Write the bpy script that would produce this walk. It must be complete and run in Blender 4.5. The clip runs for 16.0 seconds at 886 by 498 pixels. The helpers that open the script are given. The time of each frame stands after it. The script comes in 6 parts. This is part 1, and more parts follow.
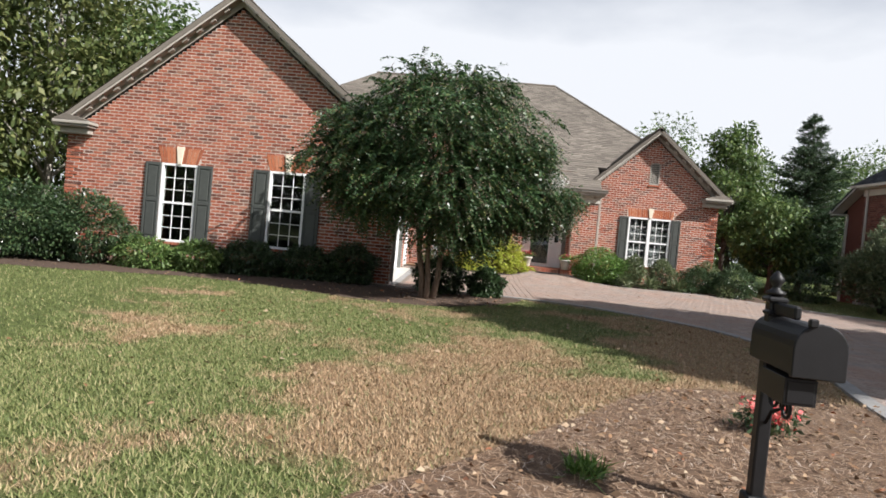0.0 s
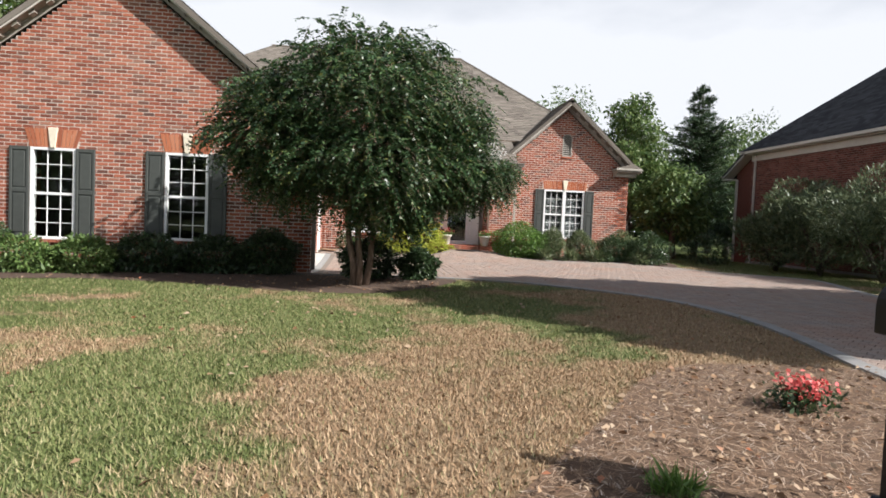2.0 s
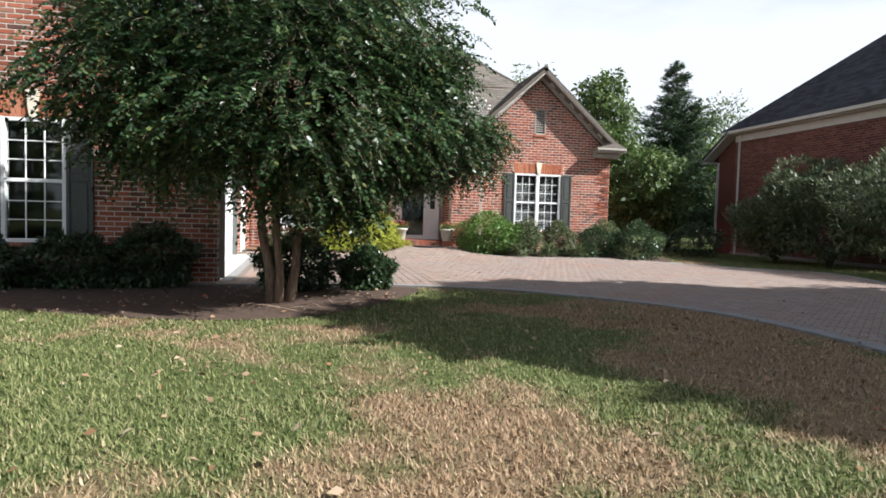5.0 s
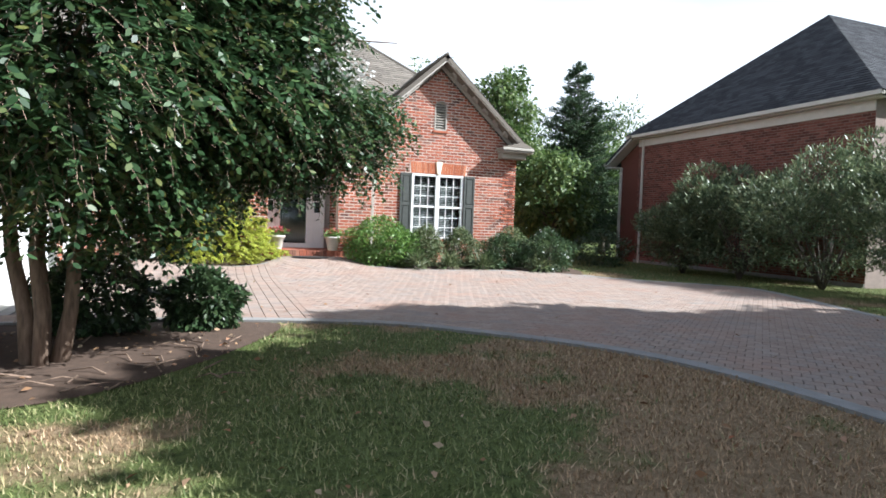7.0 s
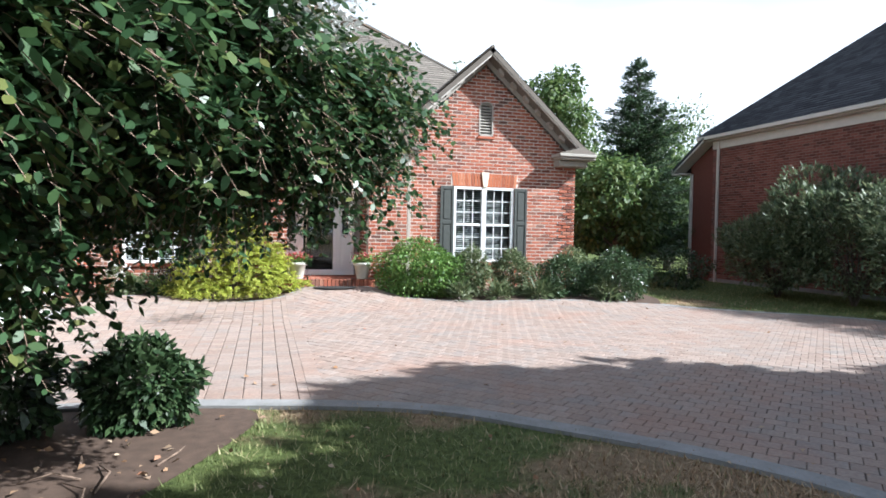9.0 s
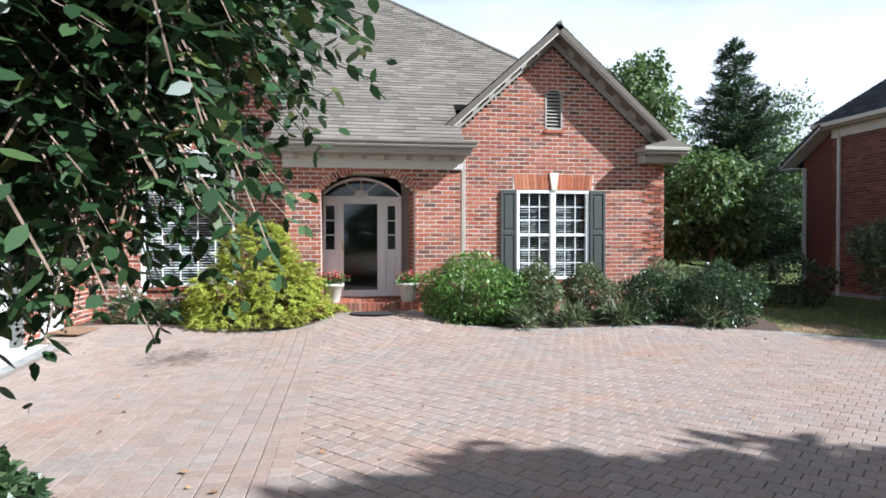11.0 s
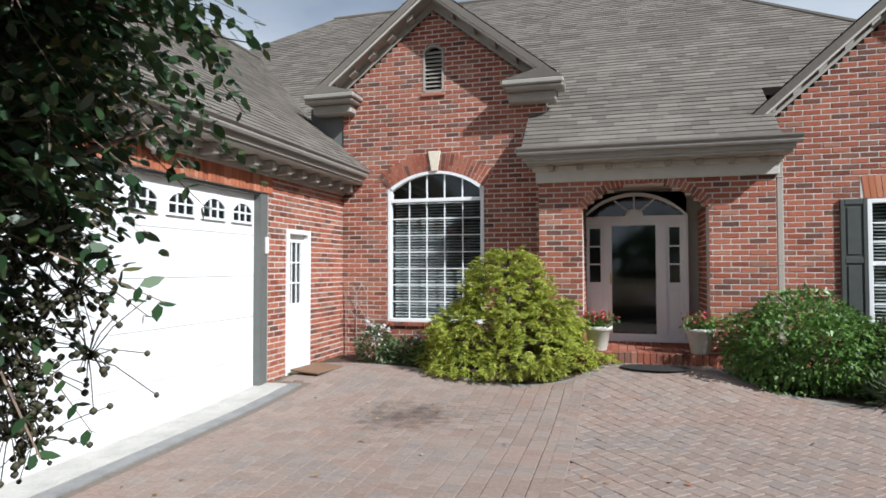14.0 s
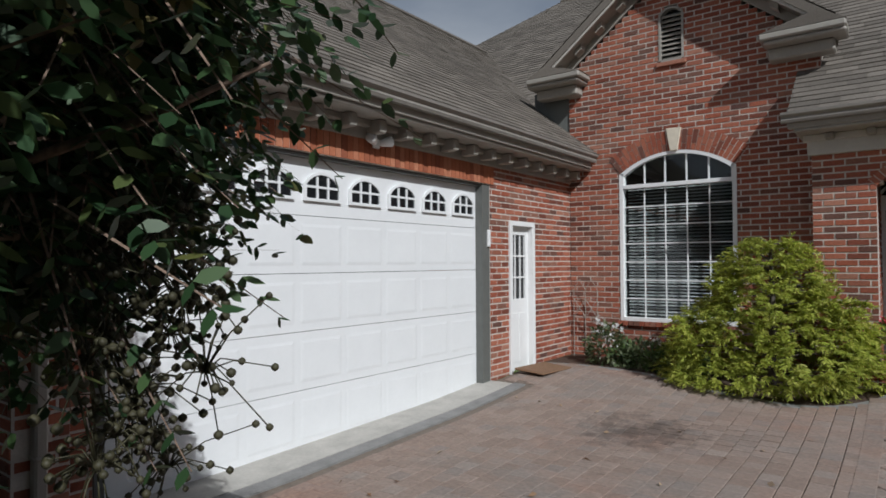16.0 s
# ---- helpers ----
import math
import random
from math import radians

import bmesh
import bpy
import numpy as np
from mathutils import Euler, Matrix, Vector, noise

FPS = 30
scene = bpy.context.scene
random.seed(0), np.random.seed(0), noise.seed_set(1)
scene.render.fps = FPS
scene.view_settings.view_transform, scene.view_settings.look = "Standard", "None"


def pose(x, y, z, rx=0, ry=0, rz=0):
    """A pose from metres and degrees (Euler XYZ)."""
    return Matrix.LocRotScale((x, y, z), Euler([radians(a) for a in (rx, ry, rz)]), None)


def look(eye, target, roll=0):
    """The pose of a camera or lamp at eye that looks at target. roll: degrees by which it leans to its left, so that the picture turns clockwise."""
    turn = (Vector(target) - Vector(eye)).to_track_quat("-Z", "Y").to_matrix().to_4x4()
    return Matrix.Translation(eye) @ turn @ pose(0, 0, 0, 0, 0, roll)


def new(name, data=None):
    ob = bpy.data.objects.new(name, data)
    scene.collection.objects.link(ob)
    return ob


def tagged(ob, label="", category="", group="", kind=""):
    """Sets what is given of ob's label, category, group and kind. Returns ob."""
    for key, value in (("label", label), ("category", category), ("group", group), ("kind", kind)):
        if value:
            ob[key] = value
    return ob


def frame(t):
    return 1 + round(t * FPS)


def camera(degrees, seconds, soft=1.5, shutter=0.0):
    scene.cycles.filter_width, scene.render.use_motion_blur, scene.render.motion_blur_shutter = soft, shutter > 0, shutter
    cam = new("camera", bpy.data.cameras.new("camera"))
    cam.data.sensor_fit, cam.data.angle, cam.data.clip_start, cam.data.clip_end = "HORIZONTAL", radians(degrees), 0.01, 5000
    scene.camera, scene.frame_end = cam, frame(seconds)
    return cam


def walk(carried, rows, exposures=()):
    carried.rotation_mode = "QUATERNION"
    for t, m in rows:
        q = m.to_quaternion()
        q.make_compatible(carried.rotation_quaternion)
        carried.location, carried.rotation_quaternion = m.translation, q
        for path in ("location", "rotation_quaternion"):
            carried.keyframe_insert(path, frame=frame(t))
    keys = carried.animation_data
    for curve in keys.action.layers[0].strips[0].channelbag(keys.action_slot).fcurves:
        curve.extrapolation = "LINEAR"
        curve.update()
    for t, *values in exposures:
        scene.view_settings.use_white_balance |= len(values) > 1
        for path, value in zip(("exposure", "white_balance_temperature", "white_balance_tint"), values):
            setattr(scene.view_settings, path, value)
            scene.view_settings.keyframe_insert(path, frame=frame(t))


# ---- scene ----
cam = camera(71.5, 16.0, soft=1.7)
PATH = [
    (0, (0.434, -0.08, 1.381), (0.327, 1.916, 1.332), 5.3),
    (0.5, (0.182, 0.146, 1.343), (0.176, 2.146, 1.289), 5.4),
    (1, (-0.029, 0.358, 1.318), (0.061, 2.355, 1.262), 4.7),
    (1.5, (-0.182, 0.579, 1.31), (-0.005, 2.57, 1.247), 3.6),
    (2, (-0.287, 0.863, 1.288), (-0.058, 2.848, 1.2), 2.5),
    (2.5, (-0.403, 1.146, 1.258), (-0.167, 3.13, 1.172), 2.1),
    (3, (-0.479, 1.46, 1.237), (-0.188, 3.438, 1.164), 1.4),
    (3.2, (-0.493, 1.612, 1.222), (-0.192, 3.589, 1.166), 1.2),
    (5.3, (0.122, 4.829, 1.168), (0.548, 6.78, 1.055), 2.1),
    (5.5, (0.177, 5.037, 1.175), (0.641, 6.979, 1.054), 2.6),
    (6, (0.395, 5.606, 1.214), (0.947, 7.524, 1.081), 3.1),
    (6.5, (0.583, 6.196, 1.249), (1.225, 8.086, 1.129), 3.2),
    (7, (0.806, 6.77, 1.314), (1.508, 8.641, 1.228), 2.2),
    (7.5, (0.987, 7.382, 1.372), (1.707, 9.246, 1.306), 1.4),
    (8, (1.166, 7.979, 1.453), (1.874, 9.848, 1.375), 1.9),
    (8.5, (1.394, 8.522, 1.514), (2.027, 10.418, 1.452), 1.6),
    (9, (1.627, 9.099, 1.531), (2.185, 11.019, 1.479), 1.1),
    (11.3, (2.624, 11.347, 1.658), (2.899, 13.328, 1.64), 0.0),
    (11.5, (2.641, 11.493, 1.663), (2.892, 13.477, 1.661), 0.0),
    (12, (2.783, 11.884, 1.65), (2.941, 13.877, 1.693), -0.7),
    (12.5, (2.844, 12.237, 1.677), (2.859, 14.237, 1.712), -0.4),
    (13, (2.785, 12.615, 1.694), (2.602, 14.606, 1.716), 0.7),
    (13.5, (2.735, 12.998, 1.683), (2.381, 14.966, 1.723), -0.3),
    (14, (2.611, 13.335, 1.704), (2.065, 15.258, 1.764), -0.1),
    (14.5, (2.477, 13.614, 1.675), (1.728, 15.468, 1.734), 0.5),
    (15, (2.434, 13.8, 1.672), (1.498, 15.567, 1.732), -0.1),
    (15.5, (2.468, 13.938, 1.659), (1.36, 15.601, 1.736), -0.1),
    (16, (2.437, 13.983, 1.689), (1.222, 15.571, 1.734), -0.3),
]
EXPOSURES = [(0.0, 0.76, 6350, 12), (3.2, 0.82, 6350, 12), (5.5, 1.0, 6000, 10), (7.5, 1.4, 5750, 8), (9.0, 1.38, 5650, 8), (11.5, 0.98, 5600, 8), (12.5, 0.76, 5700, 8), (14.0, 0.36, 5750, 8), (15.0, -0.18, 5800, 9), (16.0, -0.55, 5850, 9)]
walk(cam, [(t, look(eye, target, roll)) for t, eye, target, roll in PATH], EXPOSURES)

# places of a few things outside the house
MBX, MBY, MBR = 2.05, 3.3, -3
FLX, FLY = 2.9, 5.04
SHADE = ((10.4, 6.0, 9.0, 2.3, 13000), (12.8, 7.6, 8.6, 2.8, 15000), (16.5, 7.7, 8.6, 2.8, 15000), (12.5, 8.9, 8.8, 2.2, 13000))
# ---- world, sun ----
SUN = Vector((0.72, -0.435, 0.65)).normalized()
world = bpy.data.worlds.new("sky")
scene.world = world
world.use_nodes = True
wn = world.node_tree
wn.nodes.clear()
sky = wn.nodes.new("ShaderNodeTexSky")
sky.sky_type, sky.sun_disc = "NISHITA", False
sky.sun_elevation = math.asin(SUN.z)
sky.sun_rotation = math.atan2(SUN.x, SUN.y)
sky.air_density, sky.dust_density = 1.0, 2.0
wco = wn.nodes.new("ShaderNodeTexCoord")
wmap = wn.nodes.new("ShaderNodeMapping")
wmap.inputs["Scale"].default_value = (1.2, 1.2, 3.2)
wnoise = wn.nodes.new("ShaderNodeTexNoise")
wnoise.inputs["Scale"].default_value, wnoise.inputs["Detail"].default_value = 1.7, 7.0
wramp = wn.nodes.new("ShaderNodeValToRGB")
wramp.color_ramp.elements[0].position, wramp.color_ramp.elements[1].position = 0.36, 0.62
wmix = wn.nodes.new("ShaderNodeMixRGB")
wmix.inputs["Color2"].default_value = (9.8, 10.1, 10.4, 1)
wbg = wn.nodes.new("ShaderNodeBackground")
wbg.inputs["Strength"].default_value = 0.055
wout = wn.nodes.new("ShaderNodeOutputWorld")
wn.links.new(wco.outputs["Generated"], wmap.inputs["Vector"])
wn.links.new(wmap.outputs["Vector"], wnoise.inputs["Vector"])
wn.links.new(wnoise.outputs["Fac"], wramp.inputs["Fac"])
# a humid, milky band low down that thins out towards the zenith
wsep = wn.nodes.new("ShaderNodeSeparateXYZ")
wband = wn.nodes.new("ShaderNodeValToRGB")
wband.color_ramp.elements[0].position, wband.color_ramp.elements[0].color = 0.26, (1, 1, 1, 1)
wband.color_ramp.elements[1].position, wband.color_ramp.elements[1].color = 0.46, (0, 0, 0, 1)
wadd = wn.nodes.new("ShaderNodeMixRGB")
wadd.blend_type = "ADD"
wadd.use_clamp = True
wadd.inputs["Fac"].default_value = 1.0
wsoft = wn.nodes.new("ShaderNodeMixRGB")
wsoft.blend_type = "MULTIPLY"
wsoft.inputs["Fac"].default_value = 1.0
wsoft.inputs["Color2"].default_value = (0.42, 0.42, 0.42, 1)
wn.links.new(wco.outputs["Generated"], wsep.inputs[0])
wn.links.new(wsep.outputs["Z"], wband.inputs["Fac"])
wn.links.new(wramp.outputs["Color"], wsoft.inputs["Color1"])
wn.links.new(wband.outputs["Color"], wadd.inputs["Color1"])
wn.links.new(wsoft.outputs["Color"], wadd.inputs["Color2"])
wn.links.new(wadd.outputs["Color"], wmix.inputs["Fac"])
wn.links.new(sky.outputs["Color"], wmix.inputs["Color1"])
wn.links.new(wmix.outputs["Color"], wbg.inputs["Color"])
wn.links.new(wbg.outputs["Background"], wout.inputs["Surface"])
lamp = bpy.data.lights.new("sun", "SUN")
lamp.energy, lamp.angle, lamp.color = 5.0, radians(0.53), (1.0, 0.965, 0.91)
sun = new("sun", lamp)
sun.matrix_world = look(SUN * 60, (0, 0, 0))

# ---- materials ----


class Mat:
    """A small wrapper to wire a procedural Principled material."""

    def __init__(self, name, rough=0.8, metal=0.0, spec=0.4):
        self.m = bpy.data.materials.new(name)
        self.m.use_nodes = True
        self.t = self.m.node_tree
        self.b = self.t.nodes["Principled BSDF"]
        self.b.inputs["Roughness"].default_value = rough
        self.b.inputs["Metallic"].default_value = metal
        self.b.inputs["Specular IOR Level"].default_value = spec
        self.co = self.t.nodes.new("ShaderNodeTexCoord")
        self.co = self.co.outputs["Object"]

    def n(self, kind, **values):
        node = self.t.nodes.new(kind)
        for k, v in values.items():
            node.inputs[k].default_value = v
        return node

    def link(self, a, b):
        self.t.links.new(a, b)

    def world_place(self):
        self.co = self.t.nodes.new("ShaderNodeNewGeometry").outputs["Position"]
        return self

    def noise(self, scale, detail=4.0, rough=0.55, stretch=None):
        node = self.n("ShaderNodeTexNoise", Scale=scale, Detail=detail, Roughness=rough)
        src = self.co
        if stretch:
            mp = self.n("ShaderNodeMapping", Scale=stretch)
            self.link(src, mp.inputs["Vector"])
            src = mp.outputs["Vector"]
        self.link(src, node.inputs["Vector"])
        return node.outputs["Fac"]

    def ramp(self, fac, stops):
        node = self.t.nodes.new("ShaderNodeValToRGB")
        e = node.color_ramp.elements
        while len(e) < len(stops):
            e.new(0.5)
        for el, (p, c) in zip(e, stops):
            el.position, el.color = p, (*c, 1)
        self.link(fac, node.inputs["Fac"])
        return node.outputs["Color"]

    def mix(self, fac, a, b, blend="MIX"):
        node = self.t.nodes.new("ShaderNodeMixRGB")
        node.blend_type = blend
        for s, v in (("Fac", fac), ("Color1", a), ("Color2", b)):
            if isinstance(v, (int, float)):
                node.inputs[s].default_value = v
            elif isinstance(v, tuple):
                node.inputs[s].default_value = (*v, 1)
            else:
                self.link(v, node.inputs[s])
        return node.outputs["Color"]

    def math(self, op, a, b):
        node = self.t.nodes.new("ShaderNodeMath")
        node.operation = op
        for i, v in enumerate((a, b)):
            if isinstance(v, (int, float)):
                node.inputs[i].default_value = v
            else:
                self.link(v, node.inputs[i])
        return node.outputs[0]

    def island(self):
        """A random number for each loose piece, and for each object."""
        a = self.t.nodes.new("ShaderNodeNewGeometry").outputs["Random Per Island"]
        b = self.t.nodes.new("ShaderNodeObjectInfo").outputs["Random"]
        return self.math("FRACT", self.math("ADD", a, b), 0)

    def color(self, c):
        if isinstance(c, tuple):
            self.b.inputs["Base Color"].default_value = (*c, 1)
        else:
            self.link(c, self.b.inputs["Base Color"])
        return self

    def bump(self, fac, strength=0.3, dist=0.01):
        node = self.n("ShaderNodeBump", Strength=strength, Distance=dist)
        self.link(fac, node.inputs["Height"])
        self.link(node.outputs["Normal"], self.b.inputs["Normal"])
        return self


def brick_material():
    m = Mat("red brick", 0.9, 0, 0.25).world_place()
    r = m.island()
    c = m.ramp(r, [(0.0, (0.17, 0.060, 0.040)), (0.2, (0.31, 0.092, 0.054)), (0.45, (0.37, 0.118, 0.068)), (0.7, (0.42, 0.152, 0.092)), (0.86, (0.12, 0.060, 0.048)), (1.0, (0.45, 0.205, 0.135))])
    g = m.noise(38, 5)
    c = m.mix(0.5, c, m.ramp(g, [(0.3, (0.45, 0.42, 0.4)), (0.7, (1.0, 1.0, 1.0))]), "MULTIPLY")
    s = m.noise(0.9, 4)
    c = m.mix(m.ramp(s, [(0.5, (0, 0, 0)), (0.75, (0.12, 0.12, 0.12))]), c, (0.5, 0.34, 0.25))
    return m.color(c).bump(g, 0.5, 0.004).m


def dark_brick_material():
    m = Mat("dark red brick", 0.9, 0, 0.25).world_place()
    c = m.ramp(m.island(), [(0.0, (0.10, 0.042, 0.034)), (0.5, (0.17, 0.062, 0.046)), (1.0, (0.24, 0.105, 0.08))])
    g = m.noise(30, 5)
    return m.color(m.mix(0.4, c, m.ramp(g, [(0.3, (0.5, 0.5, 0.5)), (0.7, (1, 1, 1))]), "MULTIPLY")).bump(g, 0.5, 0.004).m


def orange_brick_material():
    m = Mat("orange lintel brick", 0.9, 0, 0.25).world_place()
    c = m.ramp(m.island(), [(0.0, (0.30, 0.10, 0.055)), (0.5, (0.44, 0.15, 0.075)), (1.0, (0.50, 0.21, 0.12))])
    g = m.noise(40, 5)
    return m.color(m.mix(0.4, c, m.ramp(g, [(0.3, (0.5, 0.5, 0.5)), (0.7, (1, 1, 1))]), "MULTIPLY")).bump(g, 0.5, 0.004).m


def plain(name, col, rough=0.6, vary=0.18, scale=9.0, metal=0.0, bump=0.1, spec=0.4):
    m = Mat(name, rough, metal, spec).world_place()
    g = m.noise(scale, 6)
    dark = tuple(v * (1 - vary) for v in col)
    lite = tuple(min(1, v * (1 + vary * 0.5)) for v in col)
    f = m.noise(scale * 9, 3)
    c = m.mix(0.35, m.ramp(g, [(0.3, dark), (0.7, lite)]), m.ramp(f, [(0.3, dark), (0.7, lite)]))
    return m.color(c).bump(f, bump, 0.004).m


def shingle_material(name, lo, hi):
    m = Mat(name, 0.95, 0, 0.2).world_place()
    c = m.ramp(m.island(), [(0, lo), (0.5, tuple((a + b) / 2 for a, b in zip(lo, hi))), (1, hi)])
    g = m.noise(55, 4)
    c = m.mix(0.6, c, m.ramp(g, [(0.3, (0.55, 0.55, 0.55)), (0.7, (1.1, 1.1, 1.1))]), "MULTIPLY")
    s = m.noise(0.5, 4, stretch=(1, 1, 0.3))
    c = m.mix(0.4, c, m.ramp(s, [(0.3, (0.6, 0.6, 0.6)), (0.7, (1.1, 1.1, 1.1))]), "MULTIPLY")
    return m.color(c).bump(g, 0.5, 0.005).m


def glass_material():
    m = bpy.data.materials.new("window glass")
    m.use_nodes = True
    t = m.node_tree
    t.nodes.clear()
    tr = t.nodes.new("ShaderNodeBsdfTransparent")
    tr.inputs["Color"].default_value = (0.78, 0.82, 0.82, 1)
    gl = t.nodes.new("ShaderNodeBsdfGlossy")
    gl.inputs["Roughness"].default_value = 0.03
    fr = t.nodes.new("ShaderNodeFresnel")
    fr.inputs["IOR"].default_value = 1.5
    mx = t.nodes.new("ShaderNodeMixShader")
    out = t.nodes.new("ShaderNodeOutputMaterial")
    t.links.new(fr.outputs[0], mx.inputs[0])
    t.links.new(tr.outputs[0], mx.inputs[1])
    t.links.new(gl.outputs[0], mx.inputs[2])
    t.links.new(mx.outputs[0], out.inputs[0])
    return m


def leaf_material(name, stops, rough=0.45, thin=0.25, spec=0.5):
    m = Mat(name, rough, 0, spec).world_place()
    c = m.ramp(m.island(), stops)
    s = m.noise(1.6, 3)
    c = m.mix(0.5, c, m.ramp(s, [(0.35, (0.6, 0.62, 0.55)), (0.65, (1.1, 1.1, 1.0))]), "MULTIPLY")
    m.color(c)
    tr = m.n("ShaderNodeBsdfTranslucent")
    m.link(c, tr.inputs["Color"])
    mx = m.t.nodes.new("ShaderNodeMixShader")
    mx.inputs[0].default_value = thin
    m.link(m.b.outputs[0], mx.inputs[1])
    m.link(tr.outputs[0], mx.inputs[2])
    m.link(mx.outputs[0], m.t.nodes["Material Output"].inputs[0])
    return m.m


def lawn_mask(m):
    """Where the lawn is dry: the same patches for soil and blades."""
    fine = m.math("MULTIPLY", m.math("SUBTRACT", m.noise(1.7, 6, 0.62), 0.5), 0.34)
    big = m.math("ADD", m.noise(0.36, 3, 0.5), fine)
    sx = m.n("ShaderNodeSeparateXYZ")
    m.link(m.co, sx.inputs[0])
    # drier towards the straw bed and the drive
    lean = m.math("ADD", m.math("MULTIPLY", m.math("MINIMUM", sx.outputs["X"], m.math("SUBTRACT", 12.0, sx.outputs["X"])), 0.020), m.math("MULTIPLY", sx.outputs["Y"], -0.006))
    # one large dry patch beside the straw bed
    d = m.n("ShaderNodeVectorMath")
    d.operation = "DISTANCE"
    m.link(m.co, d.inputs[0])
    d.inputs[1].default_value = (0.5, 5.3, 0.0)
    patch = m.math("MULTIPLY", m.math("MAXIMUM", m.math("SUBTRACT", 1.0, m.math("MULTIPLY", d.outputs["Value"], 0.36)), 0.0), 0.20)
    return m.math("ADD", m.math("ADD", big, lean), patch)


def soil_material():
    m = Mat("lawn soil", 0.95, 0, 0.15).world_place()
    k = lawn_mask(m)
    g = m.noise(14, 6)
    f = m.noise(90, 3)
    green = m.ramp(g, [(0.3, (0.055, 0.075, 0.022)), (0.7, (0.14, 0.17, 0.055))])
    dry = m.ramp(g, [(0.3, (0.17, 0.115, 0.065)), (0.7, (0.33, 0.245, 0.15))])
    c = m.mix(m.ramp(k, [(0.45, (0, 0, 0)), (0.525, (1, 1, 1))]), green, dry)
    c = m.mix(0.5, c, m.ramp(f, [(0.35, (0.4, 0.4, 0.4)), (0.65, (1.2, 1.2, 1.2))]), "MULTIPLY")
    return m.color(c).bump(f, 0.8, 0.02).m


def blade_material():
    m = Mat("grass blades", 0.6, 0, 0.3).world_place()
    k = lawn_mask(m)
    r = m.island()
    green = m.ramp(r, [(0, (0.08, 0.105, 0.034)), (0.5, (0.15, 0.178, 0.06)), (0.85, (0.24, 0.24, 0.10)), (1, (0.36, 0.31, 0.17))])
    dry = m.ramp(r, [(0, (0.18, 0.11, 0.06)), (0.6, (0.36, 0.24, 0.138)), (0.9, (0.47, 0.35, 0.22)), (1, (0.12, 0.16, 0.05))])
    kk = m.math("ADD", k, m.math("MULTIPLY", m.math("SUBTRACT", r, 0.5), 0.10))
    c = m.mix(m.ramp(kk, [(0.45, (0, 0, 0)), (0.525, (1, 1, 1))]), green, dry)
    return m.color(c).m


def paver_material():
    m = Mat("clay paver", 0.9, 0, 0.25).world_place()
    c = m.ramp(m.island(), [(0, (0.275, 0.208, 0.17)), (0.4, (0.308, 0.236, 0.194)), (0.75, (0.332, 0.259, 0.216)), (0.92, (0.272, 0.226, 0.198)), (1, (0.348, 0.283, 0.24))])
    # blotches of rust and grey that run over many stones
    w = m.noise(0.55, 6, 0.65)
    c = m.mix(m.ramp(w, [(0.50, (0, 0, 0)), (0.68, (0.55, 0.55, 0.55))]), c, (0.34, 0.195, 0.14))
    v = m.noise(0.8, 6, 0.65, (1.0, 1.7, 1.0))
    c = m.mix(m.ramp(v, [(0.50, (0, 0, 0)), (0.68, (0.6, 0.6, 0.6))]), c, (0.245, 0.225, 0.205))
    g = m.noise(30, 5)
    c = m.mix(0.5, c, m.ramp(g, [(0.3, (0.5, 0.5, 0.5)), (0.7, (1.05, 1.05, 1.05))]), "MULTIPLY")
    # dark tyre and oil stain in front of the garage
    d = m.n("ShaderNodeVectorMath")
    d.operation = "DISTANCE"
    m.link(m.co, d.inputs[0])
    d.inputs[1].default_value = (0.25, 19.9, 0.05)
    near = m.math("MULTIPLY", m.math("ADD", d.outputs["Value"], m.math("MULTIPLY", m.noise(7.0, 6, 0.7), 2.2)), 0.3)
    c = m.mix(m.ramp(near, [(0.36, (0.7, 0.7, 0.7)), (0.52, (0, 0, 0))]), c, (0.075, 0.06, 0.052))
    return m.color(c).bump(g, 0.5, 0.005).m


def bark_material(name, lo, hi):
    m = Mat(name, 0.85, 0, 0.25).world_place()
    g = m.noise(9, 6, stretch=(3, 3, 0.6))
    return m.color(m.ramp(g, [(0.3, lo), (0.7, hi)])).bump(g, 0.5, 0.01).m


BRICK, LINTEL = brick_material(), orange_brick_material()
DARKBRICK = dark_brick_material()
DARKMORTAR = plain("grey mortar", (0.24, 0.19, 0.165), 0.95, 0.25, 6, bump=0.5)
MORTAR = plain("mortar", (0.60, 0.54, 0.48), 0.95, 0.25, 6, bump=0.5)
TRIM = plain("putty grey trim paint", (0.34, 0.315, 0.275), 0.55, 0.14, 5)
FASCIA = plain("pale putty fascia paint", (0.52, 0.49, 0.44), 0.5, 0.12, 5)
GUTTER = plain("brown grey gutter", (0.25, 0.23, 0.205), 0.45, 0.15, 5)
GREYTRIM = plain("grey door jamb paint", (0.13, 0.135, 0.125), 0.5, 0.15)
WHITE = plain("white paint", (0.80, 0.80, 0.79), 0.4, 0.05, 4, bump=0.03)
DOORWHITE = plain("white steel door paint", (0.79, 0.80, 0.80), 0.38, 0.04, 3, bump=0.02)
SHUTTER = plain("dark grey green shutter paint", (0.062, 0.068, 0.062), 0.5, 0.2)
STONE = plain("cream keystone", (0.70, 0.63, 0.50), 0.8, 0.15, 12, bump=0.3)
SHINGLE = shingle_material("weathered brown grey shingle", (0.15, 0.132, 0.112), (0.235, 0.208, 0.176))
DARKSHINGLE = shingle_material("charcoal shingle", (0.035, 0.037, 0.042), (0.075, 0.078, 0.085))
GLASS = glass_material()
